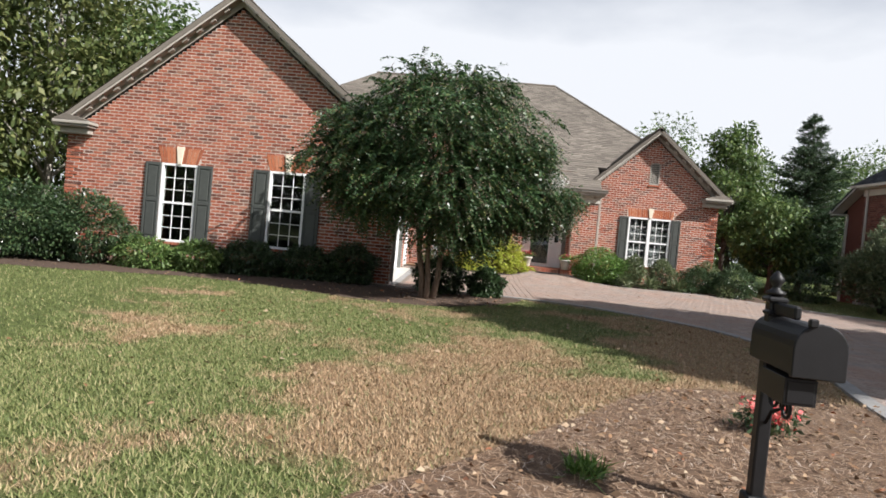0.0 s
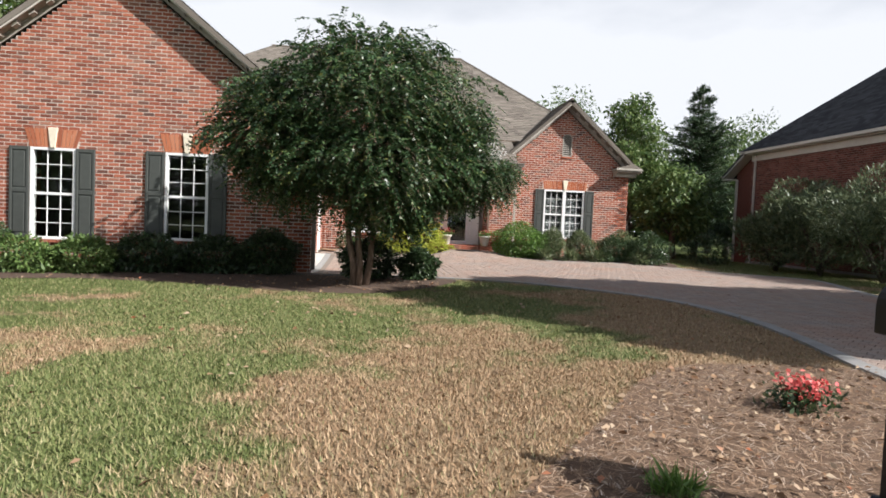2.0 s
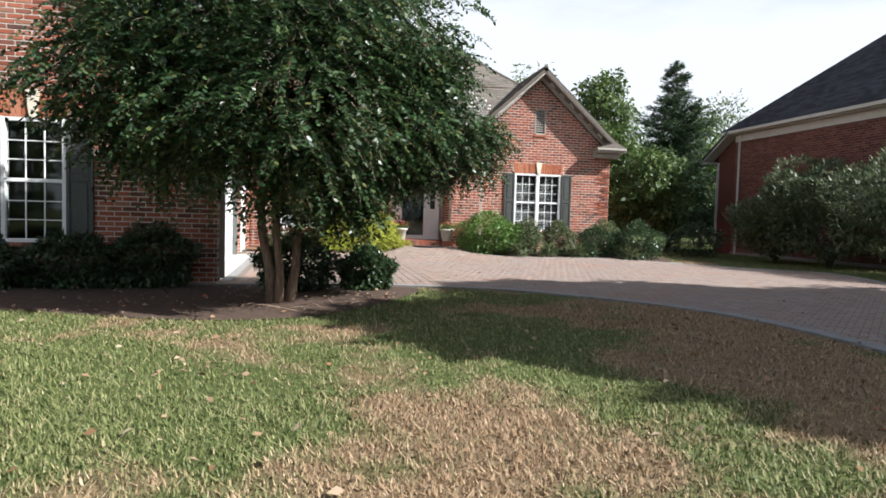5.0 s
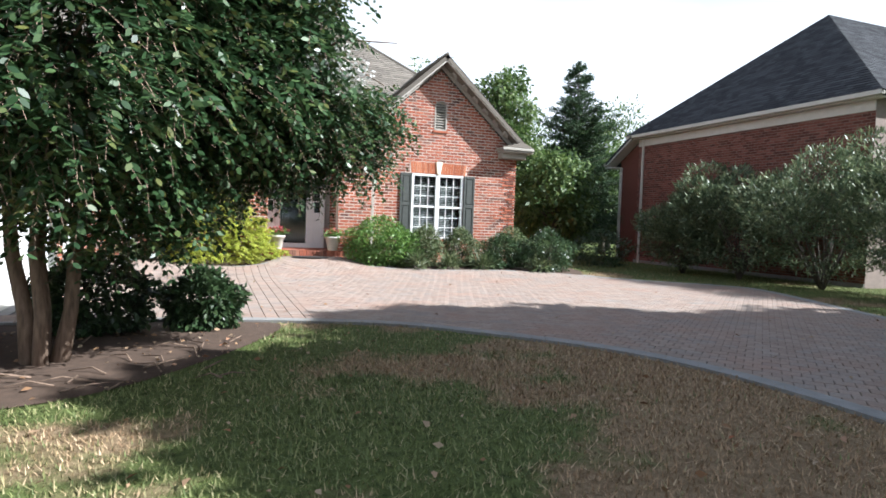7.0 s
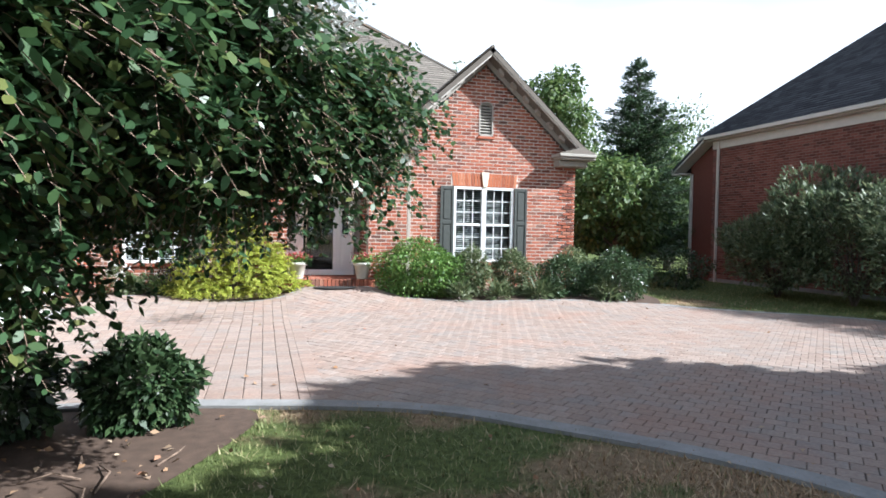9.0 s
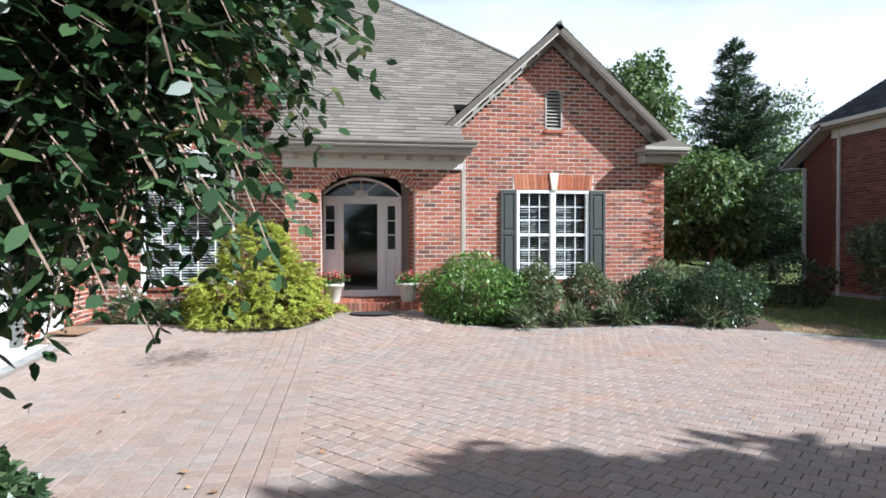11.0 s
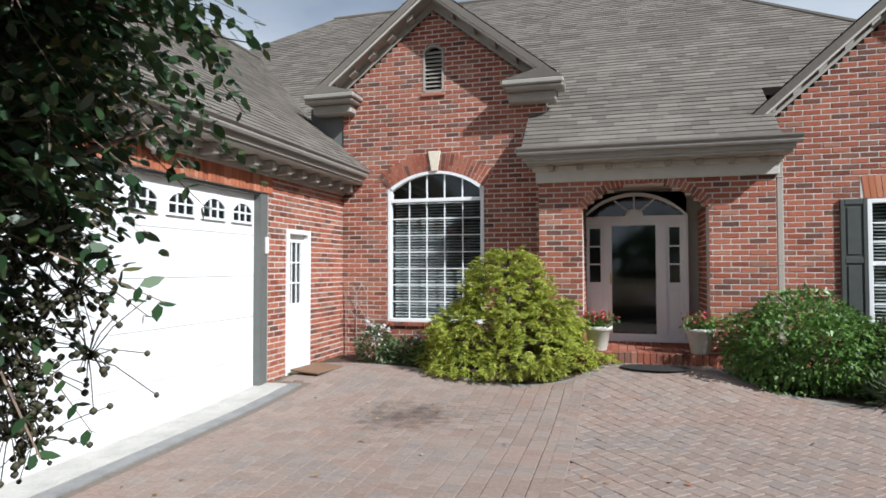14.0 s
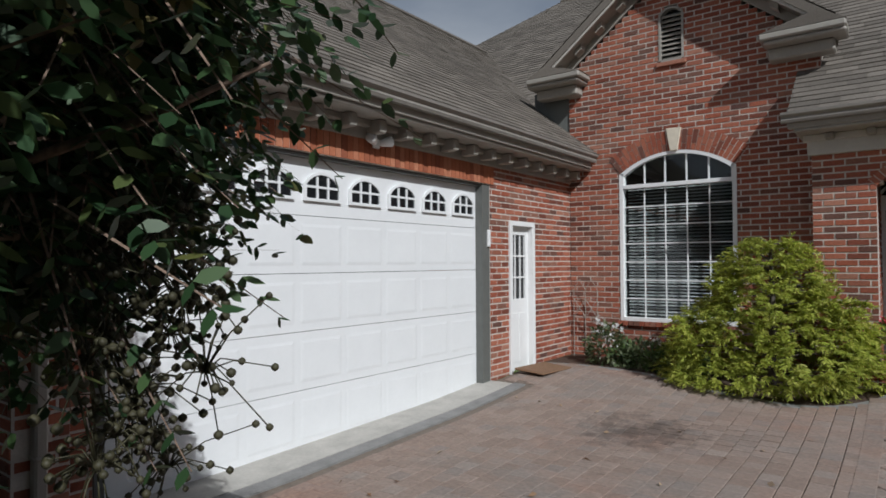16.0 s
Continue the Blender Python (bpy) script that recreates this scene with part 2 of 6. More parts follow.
DARKGLASS = plain("dark tinted pane", (0.012, 0.014, 0.016), 0.06, 0.1, 2, bump=0.0, spec=0.6)
# indoor dimness put into the colour of the unseen room panels
ROOM = plain("room dimness in paint", (0.10, 0.095, 0.09), 0.9, 0.15)
BLIND = plain("white blind slat", (0.72, 0.72, 0.70), 0.6, 0.05)
SOIL, BLADE = soil_material(), blade_material()
PAVER = paver_material()
SAND = plain("jointing sand", (0.19, 0.155, 0.125), 0.95, 0.3, 20, bump=0.5)
CONCRETE = plain("worn concrete", (0.46, 0.44, 0.40), 0.9, 0.25, 4, bump=0.4)
KERBSTONE = plain("grey border concrete", (0.25, 0.245, 0.235), 0.9, 0.3, 5, bump=0.5)
MULCH = plain("pine straw floor", (0.14, 0.088, 0.055), 0.95, 0.45, 8, bump=0.8)
BEDSOIL = plain("dark bark mulch", (0.085, 0.055, 0.038), 0.95, 0.45, 10, bump=0.8)
STRAW = Mat("pine straw needles", 0.8, 0, 0.2)
STRAW.color(STRAW.ramp(STRAW.island(), [(0, (0.10, 0.06, 0.04)), (0.5, (0.30, 0.195, 0.12)), (0.85, (0.42, 0.31, 0.22)), (1, (0.52, 0.45, 0.38))]))
STRAW = STRAW.m
LITTER = Mat("dry fallen leaf", 0.8, 0, 0.2)
LITTER.color(LITTER.ramp(LITTER.island(), [(0, (0.19, 0.10, 0.05)), (0.5, (0.31, 0.21, 0.13)), (0.9, (0.38, 0.30, 0.21)), (1, (0.32, 0.11, 0.05))]))
LITTER = LITTER.m
BLACK = plain("black cast metal", (0.009, 0.009, 0.010), 0.5, 0.3, 20, bump=0.15, spec=0.35)
BRASS = plain("brushed brass", (0.55, 0.40, 0.16), 0.35, 0.1, metal=1.0)
TERRA = plain("pale glazed pot", (0.62, 0.58, 0.52), 0.6, 0.2)
RUBBER = plain("dark rubber mat", (0.03, 0.028, 0.026), 0.85, 0.3, 14)
COIR = plain("brown coir mat", (0.22, 0.13, 0.075), 0.95, 0.3, 30, bump=0.6)
BARK = bark_material("smooth tan bark", (0.10, 0.07, 0.05), (0.27, 0.19, 0.14))
DARKBARK = bark_material("grey brown bark", (0.05, 0.042, 0.035), (0.14, 0.12, 0.10))
PALEBARK = bark_material("pale birch bark", (0.20, 0.18, 0.15), (0.52, 0.48, 0.42))
MYRTLE = leaf_material("crape myrtle leaf", [(0, (0.024, 0.055, 0.023)), (0.5, (0.046, 0.095, 0.038)), (0.85, (0.085, 0.145, 0.055)), (1, (0.14, 0.15, 0.045))], 0.40, 0.3)
BERRY = plain("green brown seed pods", (0.06, 0.055, 0.028), 0.6, 0.4, 20)
SEED = leaf_material("olive seed head", [(0, (0.10, 0.09, 0.03)), (1, (0.22, 0.18, 0.07))], 0.7)
BLOSSOM = leaf_material("white blossom", [(0, (0.62, 0.62, 0.62)), (1, (0.80, 0.78, 0.80))], 0.7)
GOLD = leaf_material("golden cypress foliage", [(0, (0.27, 0.34, 0.045)), (0.5, (0.46, 0.51, 0.075)), (1, (0.64, 0.63, 0.15))], 0.6, 0.4)
AZALEA = leaf_material("bright green shrub leaf", [(0, (0.054, 0.121, 0.024)), (0.5, (0.121, 0.230, 0.047)), (1, (0.203, 0.324, 0.081))], 0.45)
HOLLY = leaf_material("dark green shrub leaf", [(0, (0.021, 0.044, 0.018)), (0.5, (0.044, 0.083, 0.033)), (1, (0.098, 0.143, 0.065))], 0.35)
SAGE = leaf_material("grey green shrub leaf", [(0, (0.057, 0.086, 0.034)), (0.5, (0.115, 0.155, 0.069)), (1, (0.218, 0.241, 0.127))], 0.5)
HEDGE = leaf_material("dusty green hedge leaf", [(0, (0.07, 0.105, 0.055)), (0.5, (0.13, 0.175, 0.095)), (1, (0.26, 0.29, 0.16))], 0.5)
WOODS = leaf_material("woodland leaf", [(0, (0.05, 0.095, 0.03)), (0.5, (0.105, 0.17, 0.052)), (1, (0.20, 0.26, 0.088))], 0.5, 0.35)
BIRCH = leaf_material("light birch leaf", [(0, (0.055, 0.083, 0.024)), (0.5, (0.110, 0.143, 0.044)), (1, (0.220, 0.231, 0.088))], 0.5, 0.3)
FIR = leaf_material("dark fir needle", [(0, (0.022, 0.048, 0.022)), (0.6, (0.044, 0.086, 0.036)), (1, (0.085, 0.135, 0.055))], 0.65, 0.12)
PERENNIAL = leaf_material("fresh green perennial leaf", [(0, (0.07, 0.13, 0.035)), (0.5, (0.13, 0.21, 0.06)), (1, (0.22, 0.30, 0.10))], 0.5, 0.3)
CORAL = leaf_material("coral flower petal", [(0, (0.60, 0.07, 0.08)), (1, (0.80, 0.22, 0.20))], 0.6)
CRIMSON = leaf_material("crimson flower petal", [(0, (0.28, 0.02, 0.04)), (1, (0.55, 0.07, 0.09))], 0.6)

# ---- mesh tools ----
rng = np.random.default_rng(7)


def mesh_ob(name, verts, faces, mat, parent=None, smooth=False):
    me = bpy.data.meshes.new(name)
    me.from_pydata([tuple(v) for v in verts], [], faces)
    me.materials.append(mat)
    if smooth:
        me.polygons.foreach_set("use_smooth", [True] * len(me.polygons))
    me.update()
    ob = new(name, me)
    ob.parent = parent
    return ob


def mesh_np(name, verts, size, mat, parent=None):
    """A mesh of loose faces of the same size (3 or 4 corners), from an array (faces * size, 3)."""
    me = bpy.data.meshes.new(name)
    n = len(verts) // size
    me.vertices.add(len(verts))
    me.vertices.foreach_set("co", np.ascontiguousarray(verts, dtype=np.float32).ravel())
    me.loops.add(len(verts))
    me.loops.foreach_set("vertex_index", np.arange(len(verts), dtype=np.int32))
    me.polygons.add(n)
    me.polygons.foreach_set("loop_start", np.arange(0, len(verts), size, dtype=np.int32))
    me.polygons.foreach_set("loop_total", np.full(n, size, dtype=np.int32))
    me.materials.append(mat)
    me.update()
    me.validate()
    ob = new(name, me)
    ob.parent = parent
    return ob


class Parts:
    """Gathers solids into one mesh."""

    def __init__(self):
        self.v, self.f = [], []

    def add(self, verts, faces):
        k = len(self.v)
        self.v += [Vector(v) for v in verts]
        self.f += [tuple(i + k for i in f) for f in faces]
        return self

    def box(self, a, b, m=None):
        (x0, y0, z0), (x1, y1, z1) = a, b
        vs = [Vector(p) for p in ((x0, y0, z0), (x1, y0, z0), (x1, y1, z0), (x0, y1, z0), (x0, y0, z1), (x1, y0, z1), (x1, y1, z1), (x0, y1, z1))]
        if m:
            vs = [m @ p for p in vs]
        return self.add(vs, [(0, 3, 2, 1), (4, 5, 6, 7), (0, 1, 5, 4), (1, 2, 6, 5), (2, 3, 7, 6), (3, 0, 4, 7)])

    def prism(self, poly, m, depth):
        """A flat outline in the x, z plane pushed along y by depth, placed by m."""
        n = len(poly)
        vs = [m @ Vector((x, 0, z)) for x, z in poly] + [m @ Vector((x, depth, z)) for x, z in poly]
        return self.add(vs, [tuple(range(n)), tuple(range(2 * n - 1, n - 1, -1))] + [(i, i + n, (i + 1) % n + n, (i + 1) % n) for i in range(n)])

    def tube(self, pts, radii, sides=7):
        pts = [Vector(p) for p in pts]
        rings = []
        for i, p in enumerate(pts):
            d = (pts[min(i + 1, len(pts) - 1)] - pts[max(i - 1, 0)]).normalized()
            a = d.orthogonal().normalized() if i == 0 else (a - d * a.dot(d)).normalized()
            b = d.cross(a)
            rings.append([p + (a * math.cos(6.2832 * k / sides) + b * math.sin(6.2832 * k / sides)) * radii[i] for k in range(sides)])
        vs = [v for r in rings for v in r]
        fs = [(i * sides + k, i * sides + (k + 1) % sides, (i + 1) * sides + (k + 1) % sides, (i + 1) * sides + k) for i in range(len(pts) - 1) for k in range(sides)]
        fs += [tuple(range(sides - 1, -1, -1)), tuple(range((len(pts) - 1) * sides, len(pts) * sides))]
        return self.add(vs, fs)

    def lathe(self, profile, at, sides=20):
        vs = [Vector(at) + Vector((r * math.cos(6.2832 * k / sides), r * math.sin(6.2832 * k / sides), z)) for r, z in profile for k in range(sides)]
        fs = [(i * sides + k, i * sides + (k + 1) % sides, (i + 1) * sides + (k + 1) % sides, (i + 1) * sides + k) for i in range(len(profile) - 1) for k in range(sides)]
        fs += [tuple(range(sides - 1, -1, -1)), tuple(range((len(profile) - 1) * sides, len(profile) * sides))]
        return self.add(vs, fs)

    def out(self, name, mat, parent=None, smooth=False, bevel=0.0):
        ob = mesh_ob(name, self.v, self.f, mat, parent, smooth)
        if bevel:
            bv = ob.modifiers.new("bevel", "BEVEL")
            bv.width, bv.segments, bv.limit_method = bevel, 1, "ANGLE"
        return ob


def rise(x, y):
    """The ground's height: flat lawn and drive that lift a little to the house."""
    s = min(1, max(0, (y - 19.5) / 3.0))
    f = min(1, max(0, (12.5 - x) / 2.5))
    k = min(1, max(0, (y - 20.6) / 1.9)) * min(1, max(0, 1.7 - abs(x - 3.1)))
    d = min(1, max(0, (20.0 - y) / 3.0)) * min(1, max(0, (1.2 - x) / 2.5)) * min(1, max(0, (y - 14.6) / 0.9)) * (x > -2.6)
    return 0.17 * s * s * (3 - 2 * s) * f + 0.13 * k * k * (3 - 2 * k) - 0.09 * d


def inside(poly, x, y):
    hit = False
    for (x0, y0), (x1, y1) in zip(poly, poly[1:] + poly[:1]):
        if (y0 > y) != (y1 > y) and x < (x1 - x0) * (y - y0) / (y1 - y0) + x0:
            hit = not hit
    return hit


def inside_np(poly, x, y):
    hit = np.zeros(len(x), bool)
    for (x0, y0), (x1, y1) in zip(poly, poly[1:] + poly[:1]):
        if y0 != y1:
            hit ^= ((y0 > y) != (y1 > y)) & (x < (x1 - x0) * (y - y0) / (y1 - y0) + x0)
    return hit


def smooth_line(pts, steps=6):
    """A rounded line through the points."""
    out = []
    for i in range(len(pts) - 1):
        p = [Vector((*pts[max(0, min(len(pts) - 1, i + k))], 0)) for k in (-1, 0, 1, 2)]
        for s in range(steps):
            t = s / steps
            q = 0.5 * (2 * p[1] + (p[2] - p[0]) * t + (2 * p[0] - 5 * p[1] + 4 * p[2] - p[3]) * t * t + (3 * p[1] - p[0] - 3 * p[2] + p[3]) * t ** 3)
            out.append((q.x, q.y))
    return out + [tuple(pts[-1])]

# ---- ground, drive, beds ----
LAWN_EDGE = smooth_line([(-2.0, 15.0), (-0.6, 14.95), (1.0, 14.75), (2.84, 14.25), (3.8, 13.5), (4.7, 12.55), (5.2, 11.6), (5.4, 10.5), (5.35, 9.2), (5.05, 7.8), (4.6, 6.2), (4.2, 4.0), (3.9, 1.0), (3.8, -9.0)])
BED_EDGE = smooth_line([(-2.05, 22.15), (-1.4, 22.3), (-0.4, 22.15), (0.5, 21.7), (1.4, 21.45), (2.1, 21.8), (2.42, 22.5)])
WALK_EDGE = [(2.42, 22.62), (3.75, 22.62)]
RIGHT_BED = smooth_line([(3.75, 22.55), (4.15, 21.95), (4.9, 21.4), (6.0, 21.15), (8.1, 21.15), (9.9, 20.5)])
FAR_EDGE = smooth_line([(9.9, 20.5), (11.4, 19.4), (12.7, 18.2), (12.6, 17.0), (11.3, 14.0), (10.2, 11.0), (9.2, 8.0), (8.6, 4.0), (8.3, -9.0)])
DRIVE = LAWN_EDGE[::-1] + [(-2.15, 15.0)] + BED_EDGE + WALK_EDGE + RIGHT_BED + FAR_EDGE
STRAW_BED = smooth_line([(-1.2, -9.0), (-0.9, 0.0), (-0.3, 2.6), (0.4, 3.6), (1.3, 4.8), (2.1, 5.9), (2.9, 6.5), (3.9, 6.5), (4.66, 6.4)]) + [p for p in LAWN_EDGE if p[1] < 6.3]

xs = [-400, -120, -60, -30] + [-20 + 0.75 * i for i in range(61)] + [35, 60, 120, 400]
ys = [-400, -120, -60, -25] + [-10 + 0.75 * i for i in range(61)] + [45, 70, 120, 400]
verts = [(x, y, rise(x, y)) for y in ys for x in xs]
faces = [(j * len(xs) + i, j * len(xs) + i + 1, (j + 1) * len(xs) + i + 1, (j + 1) * len(xs) + i) for j in range(len(ys) - 1) for i in range(len(xs) - 1)]
ground = tagged(mesh_ob("ground", verts, faces, SOIL, smooth=True), "patchy green and dry brown front lawn soil", "ground", kind="structure")


def sheet(name, poly, step, lift, mat):
    """A sheet over the ground inside an outline, cut into cells."""
    bm = bmesh.new()
    x0, x1 = min(p[0] for p in poly), max(p[0] for p in poly)
    y0, y1 = min(p[1] for p in poly), max(p[1] for p in poly)
    loop = [bm.verts.new((x, y, 0)) for x, y in poly]
    bm.faces.new(loop)
    bmesh.ops.triangulate(bm, faces=bm.faces[:])
    k = math.ceil(y0 / step) * step
    while k < y1:
        bmesh.ops.bisect_plane(bm, geom=bm.verts[:] + bm.edges[:] + bm.faces[:], plane_co=(0, k, 0), plane_no=(0, 1, 0))
        k += step
    k = math.ceil(x0 / step) * step
    while k < x1:
        bmesh.ops.bisect_plane(bm, geom=bm.verts[:] + bm.edges[:] + bm.faces[:], plane_co=(k, 0, 0), plane_no=(1, 0, 0))
        k += step
    for v in bm.verts:
        v.co.z = rise(v.co.x, v.co.y) + lift
    bmesh.ops.recalc_face_normals(bm, faces=bm.faces[:])
    if sum(f.normal.z for f in bm.faces) < 0:
        bmesh.ops.reverse_faces(bm, faces=bm.faces[:])
    me = bpy.data.meshes.new(name)
    bm.to_mesh(me)
    bm.free()
    me.materials.append(mat)
    return new(name, me)


road = tagged(sheet("driveway", DRIVE, 0.75, 0.008, SAND), "paved driveway of worn pinkish clay pavers", "driveway", kind="structure")
bed_straw = tagged(sheet("straw_bed", STRAW_BED, 0.75, 0.006, MULCH), "bed of brown pine straw beside the drive", "mulch bed", kind="structure")
HOUSE_BED = BED_EDGE + [(2.42, 23.4), (-2.05, 23.4)]
HOUSE_BED_R = RIGHT_BED + [(10.4, 21.4), (10.6, 23.3), (3.75, 23.4)]
FRONT_BED = smooth_line([(-12.0, 12.2), (-9.5, 11.4), (-7.5, 11.6), (-5.5, 12.4), (-3.5, 12.1), (-1.6, 11.4), (-0.2, 11.5), (0.8, 12.6), (1.6, 14.2), (1.2, 14.72)]) + [(-2.0, 15.0), (-2.0, 15.4), (-12.0, 15.4)]
for poly in (HOUSE_BED, HOUSE_BED_R, FRONT_BED):
    tagged(sheet("planting_bed", poly, 0.75, 0.010, BEDSOIL), "planting bed of dark bark mulch by the house", "planting bed", kind="structure")


def border(name, line, width, mat, parent, lift=0.034):
    p = Parts()
    pts = [Vector((*q, 0)) for q in line]
    sides = []
    for i, q in enumerate(pts):
        d = (pts[min(i + 1, len(pts) - 1)] - pts[max(i - 1, 0)]).normalized()
        n = Vector((-d.y, d.x, 0)) * width / 2
        a, b = q - n, q + n
        sides.append([Vector((a.x, a.y, rise(a.x, a.y) - 0.05)), Vector((a.x, a.y, rise(a.x, a.y) + lift)), Vector((b.x, b.y, rise(b.x, b.y) + lift)), Vector((b.x, b.y, rise(b.x, b.y) - 0.05))])
    vs = [v for s in sides for v in s]
    fs = [(4 * i + k, 4 * i + (k + 1) % 4, 4 * i + 4 + (k + 1) % 4, 4 * i + 4 + k) for i in range(len(pts) - 1) for k in range(4)]
    p.add(vs, fs)
    return p.out(name, mat, parent)


border("border", LAWN_EDGE, 0.20, KERBSTONE, road)
border("border", FAR_EDGE, 0.22, KERBSTONE, road)
border("border", BED_EDGE, 0.12, KERBSTONE, road, 0.03)
border("border", RIGHT_BED, 0.12, KERBSTONE, road, 0.03)
apron = border("garage_apron", [(-2.05, 15.85 + 0.3 * k) for k in range(18)], 0.56, CONCRETE, None, 0.03)
tagged(apron, "pale concrete strip under the garage door", "apron", kind="structure")
border("border", [(-1.68, 15.9 + 0.3 * k) for k in range(18)], 0.17, KERBSTONE, road, 0.026)

# ---- the house ----
house = tagged(new("house"), "one-storey red brick house with grey shingle roof and white windows", "house")
Y0, YG, XG = 23.385, 15.29, -2.09
COURSE, LENGTH, JOINT = 0.082, 0.238, 0.015


def brick_wall(name, origin, u, n, span, z0, z1, holes=(), near=None, thick=0.22, proud=None):
    """A wall of brick courses over a mortar core. span(z): its ends along u at height z. holes: functions z -> (u0, u1) or None.
    near: (u0, u1, z0, z1), where bricks are pieces of their own."""
    o, u, n = Vector(origin), Vector(u), Vector(n)
    core, mass, single = Parts(), Parts(), []
    up = Vector((0, 0, 1))

    def block(p, a, b, c, d, front, back):
        q = [o + u * s + up * z + n * t for t in (front, back) for s, z in ((a, c), (b, c), (b, d), (a, d))]
        p.add(q, [(0, 1, 2, 3), (7, 6, 5, 4), (0, 4, 5, 1), (1, 5, 6, 2), (2, 6, 7, 3), (3, 7, 4, 0)])

    def face(p, a, b, c, d, front):
        e = 0.004
        q = [o + u * s + up * z + n * front for s, z in ((a + e, c + e), (b - e, c + e), (b - e, d - e), (a + e, d - e))]
        q += [o + u * s + up * z + n * (front - 0.014) for s, z in ((a, c), (b, c), (b, d), (a, d))]
        p.add(q, [(0, 1, 2, 3), (0, 4, 5, 1), (1, 5, 6, 2), (2, 6, 7, 3), (3, 7, 4, 0)])

    count, row = 0, 0
    z = z0
    while z < z1 - 0.01:
        zm, zt = z + COURSE / 2, min(z + COURSE, z1)
        a, b = span(zm)
        row += 1
        if b - a < 0.03:
            break
        free = [(a, b)]
        for h in holes:
            g = h(zm)
            if g:
                free = [q for (s, e) in free for q in ((s, min(e, g[0])), (max(s, g[1]), e)) if q[1] - q[0] > 0.015]
        for s, e in free:
            block(core, s, e, z, zt, -0.007, -thick)
            k = math.floor((s - (row % 2) * LENGTH / 2) / LENGTH)
            while True:
                p0 = k * LENGTH + (row % 2) * LENGTH / 2
                k += 1
                c, d = max(p0, s), min(p0 + LENGTH - JOINT, e)
                if p0 > e:
                    break
                if d - c < 0.02:
                    continue
                pr = (proud(0.5 * (c + d), zm) if proud else 0) + random.uniform(-0.002, 0.003)
                whole = abs(d - c - LENGTH + JOINT) < 1e-6
                if near and whole and count < 290 and near[0] < c and d < near[1] and near[2] < z < near[3]:
                    single.append(o + u * c + up * z + n * pr)
                    count += 1
                else:
                    face(mass, c, d, z + JOINT / 2, z + COURSE - JOINT / 2, pr)
        z += COURSE
    wall = core.out(name, MORTAR, house)
    tagged(mass.out("brickwork", BRICK, wall), kind="stuff")
    if single:
        one = Parts()
        save, o = o, Vector((0, 0, 0))
        face(one, 0, LENGTH - JOINT, JOINT / 2, COURSE - JOINT / 2, 0)
        o = save
        first = one.out("brick", BRICK, wall)
        first.location = single[0]
        for at in single[1:]:
            ob = new("brick", first.data)
            ob.parent, ob.location = wall, at
    return wall


def rect(a, b, z0, z1):
    return lambda z: (a, b) if z0 < z < z1 else None


def arched(a, b, z0, spring, crown):
    """An opening with a flat segmental arch."""
    w, h = (b - a) / 2, crown - spring
    r = (w * w + h * h) / (2 * h)
    mid = (a + b) / 2

    def f(z):
        if z < z0 or z > crown:
            return None
        if z < spring:
            return (a, b)
        q = math.sqrt(max(0, r * r - (z - crown + r) ** 2))
        return (mid - q, mid + q)
    return f


def arc_points(a, b, spring, crown, n=14):
    w, h = (b - a) / 2, crown - spring
    r = (w * w + h * h) / (2 * h)
    half = math.asin(w / r)
    return [((a + b) / 2 + r * math.sin(-half + 2 * half * i / n), crown - r + r * math.cos(-half + 2 * half * i / n)) for i in range(n + 1)]


def gable(mid, top, slope, a, b):
    return lambda z: (max(a, mid - (top - z) / slope), min(b, mid + (top - z) / slope))


# garage front gable, garage side, central gable, right gable, porch
G_TOP, G_SL = 6.55, 0.80
quoin_l = lambda u, z: 0.02 if u < (0.22 if int((z + 0.1) / (COURSE * 6)) % 2 else 0.07) and int((z + 0.1) / COURSE) % 6 else 0
brick_wall("wall_garage_front", (-10.07, YG, 0), (1, 0, 0), (0, -1, 0), lambda z: (-0.23, 8.37) if z < 3.0 else gable(4.10, G_TOP, G_SL, -0.23, 7.98)(z), -0.1, G_TOP,
           [rect(-7.74 + 10.07, -6.84 + 10.07, 0.55, 2.52), rect(-4.92 + 10.07, -4.02 + 10.07, 0.62, 2.55)], (2.0, 6.4, 2.4, 4.2), proud=quoin_l)
brick_wall("wall_garage_side", (XG, YG, 0), (0, 1, 0), (1, 0, 0), lambda z: (0.02, Y0 - YG), -0.1, 3.25,
           [rect(0.62, 5.66, -0.2, 2.74), rect(6.13, 6.85, -0.2, 2.28)], (4.6, 8.0, 0.2, 3.0))
quoin_r = lambda u, z: 0.02 if u > 4.97 - (0.45 if int((z + 0.1) / (COURSE * 6)) % 2 else 0.3) and int((z + 0.1) / COURSE) % 6 else 0
brick_wall("wall_central_gable", (-2.09, Y0, 0), (1, 0, 0), (0, -1, 0), gable(1.68, 6.12, 0.79, 0, 3.6), -0.1, 6.12,
           [arched(0.87, 2.54, 0.79, 3.07, 3.36), arched(1.49, 1.86, 4.73, 5.42, 5.54)], (0.0, 3.2, 2.2, 4.6))
brick_wall("wall_right_gable", (4.3, Y0, 0), (1, 0, 0), (0, -1, 0), gable(2.49, 5.62, 0.9, 0, 4.97), -0.1, 5.62,
           [rect(1.75, 3.27, 0.85, 2.65), arched(2.34, 2.70, 3.94, 4.66, 4.77)], (0.6, 4.9, 2.0, 3.6), proud=quoin_r)
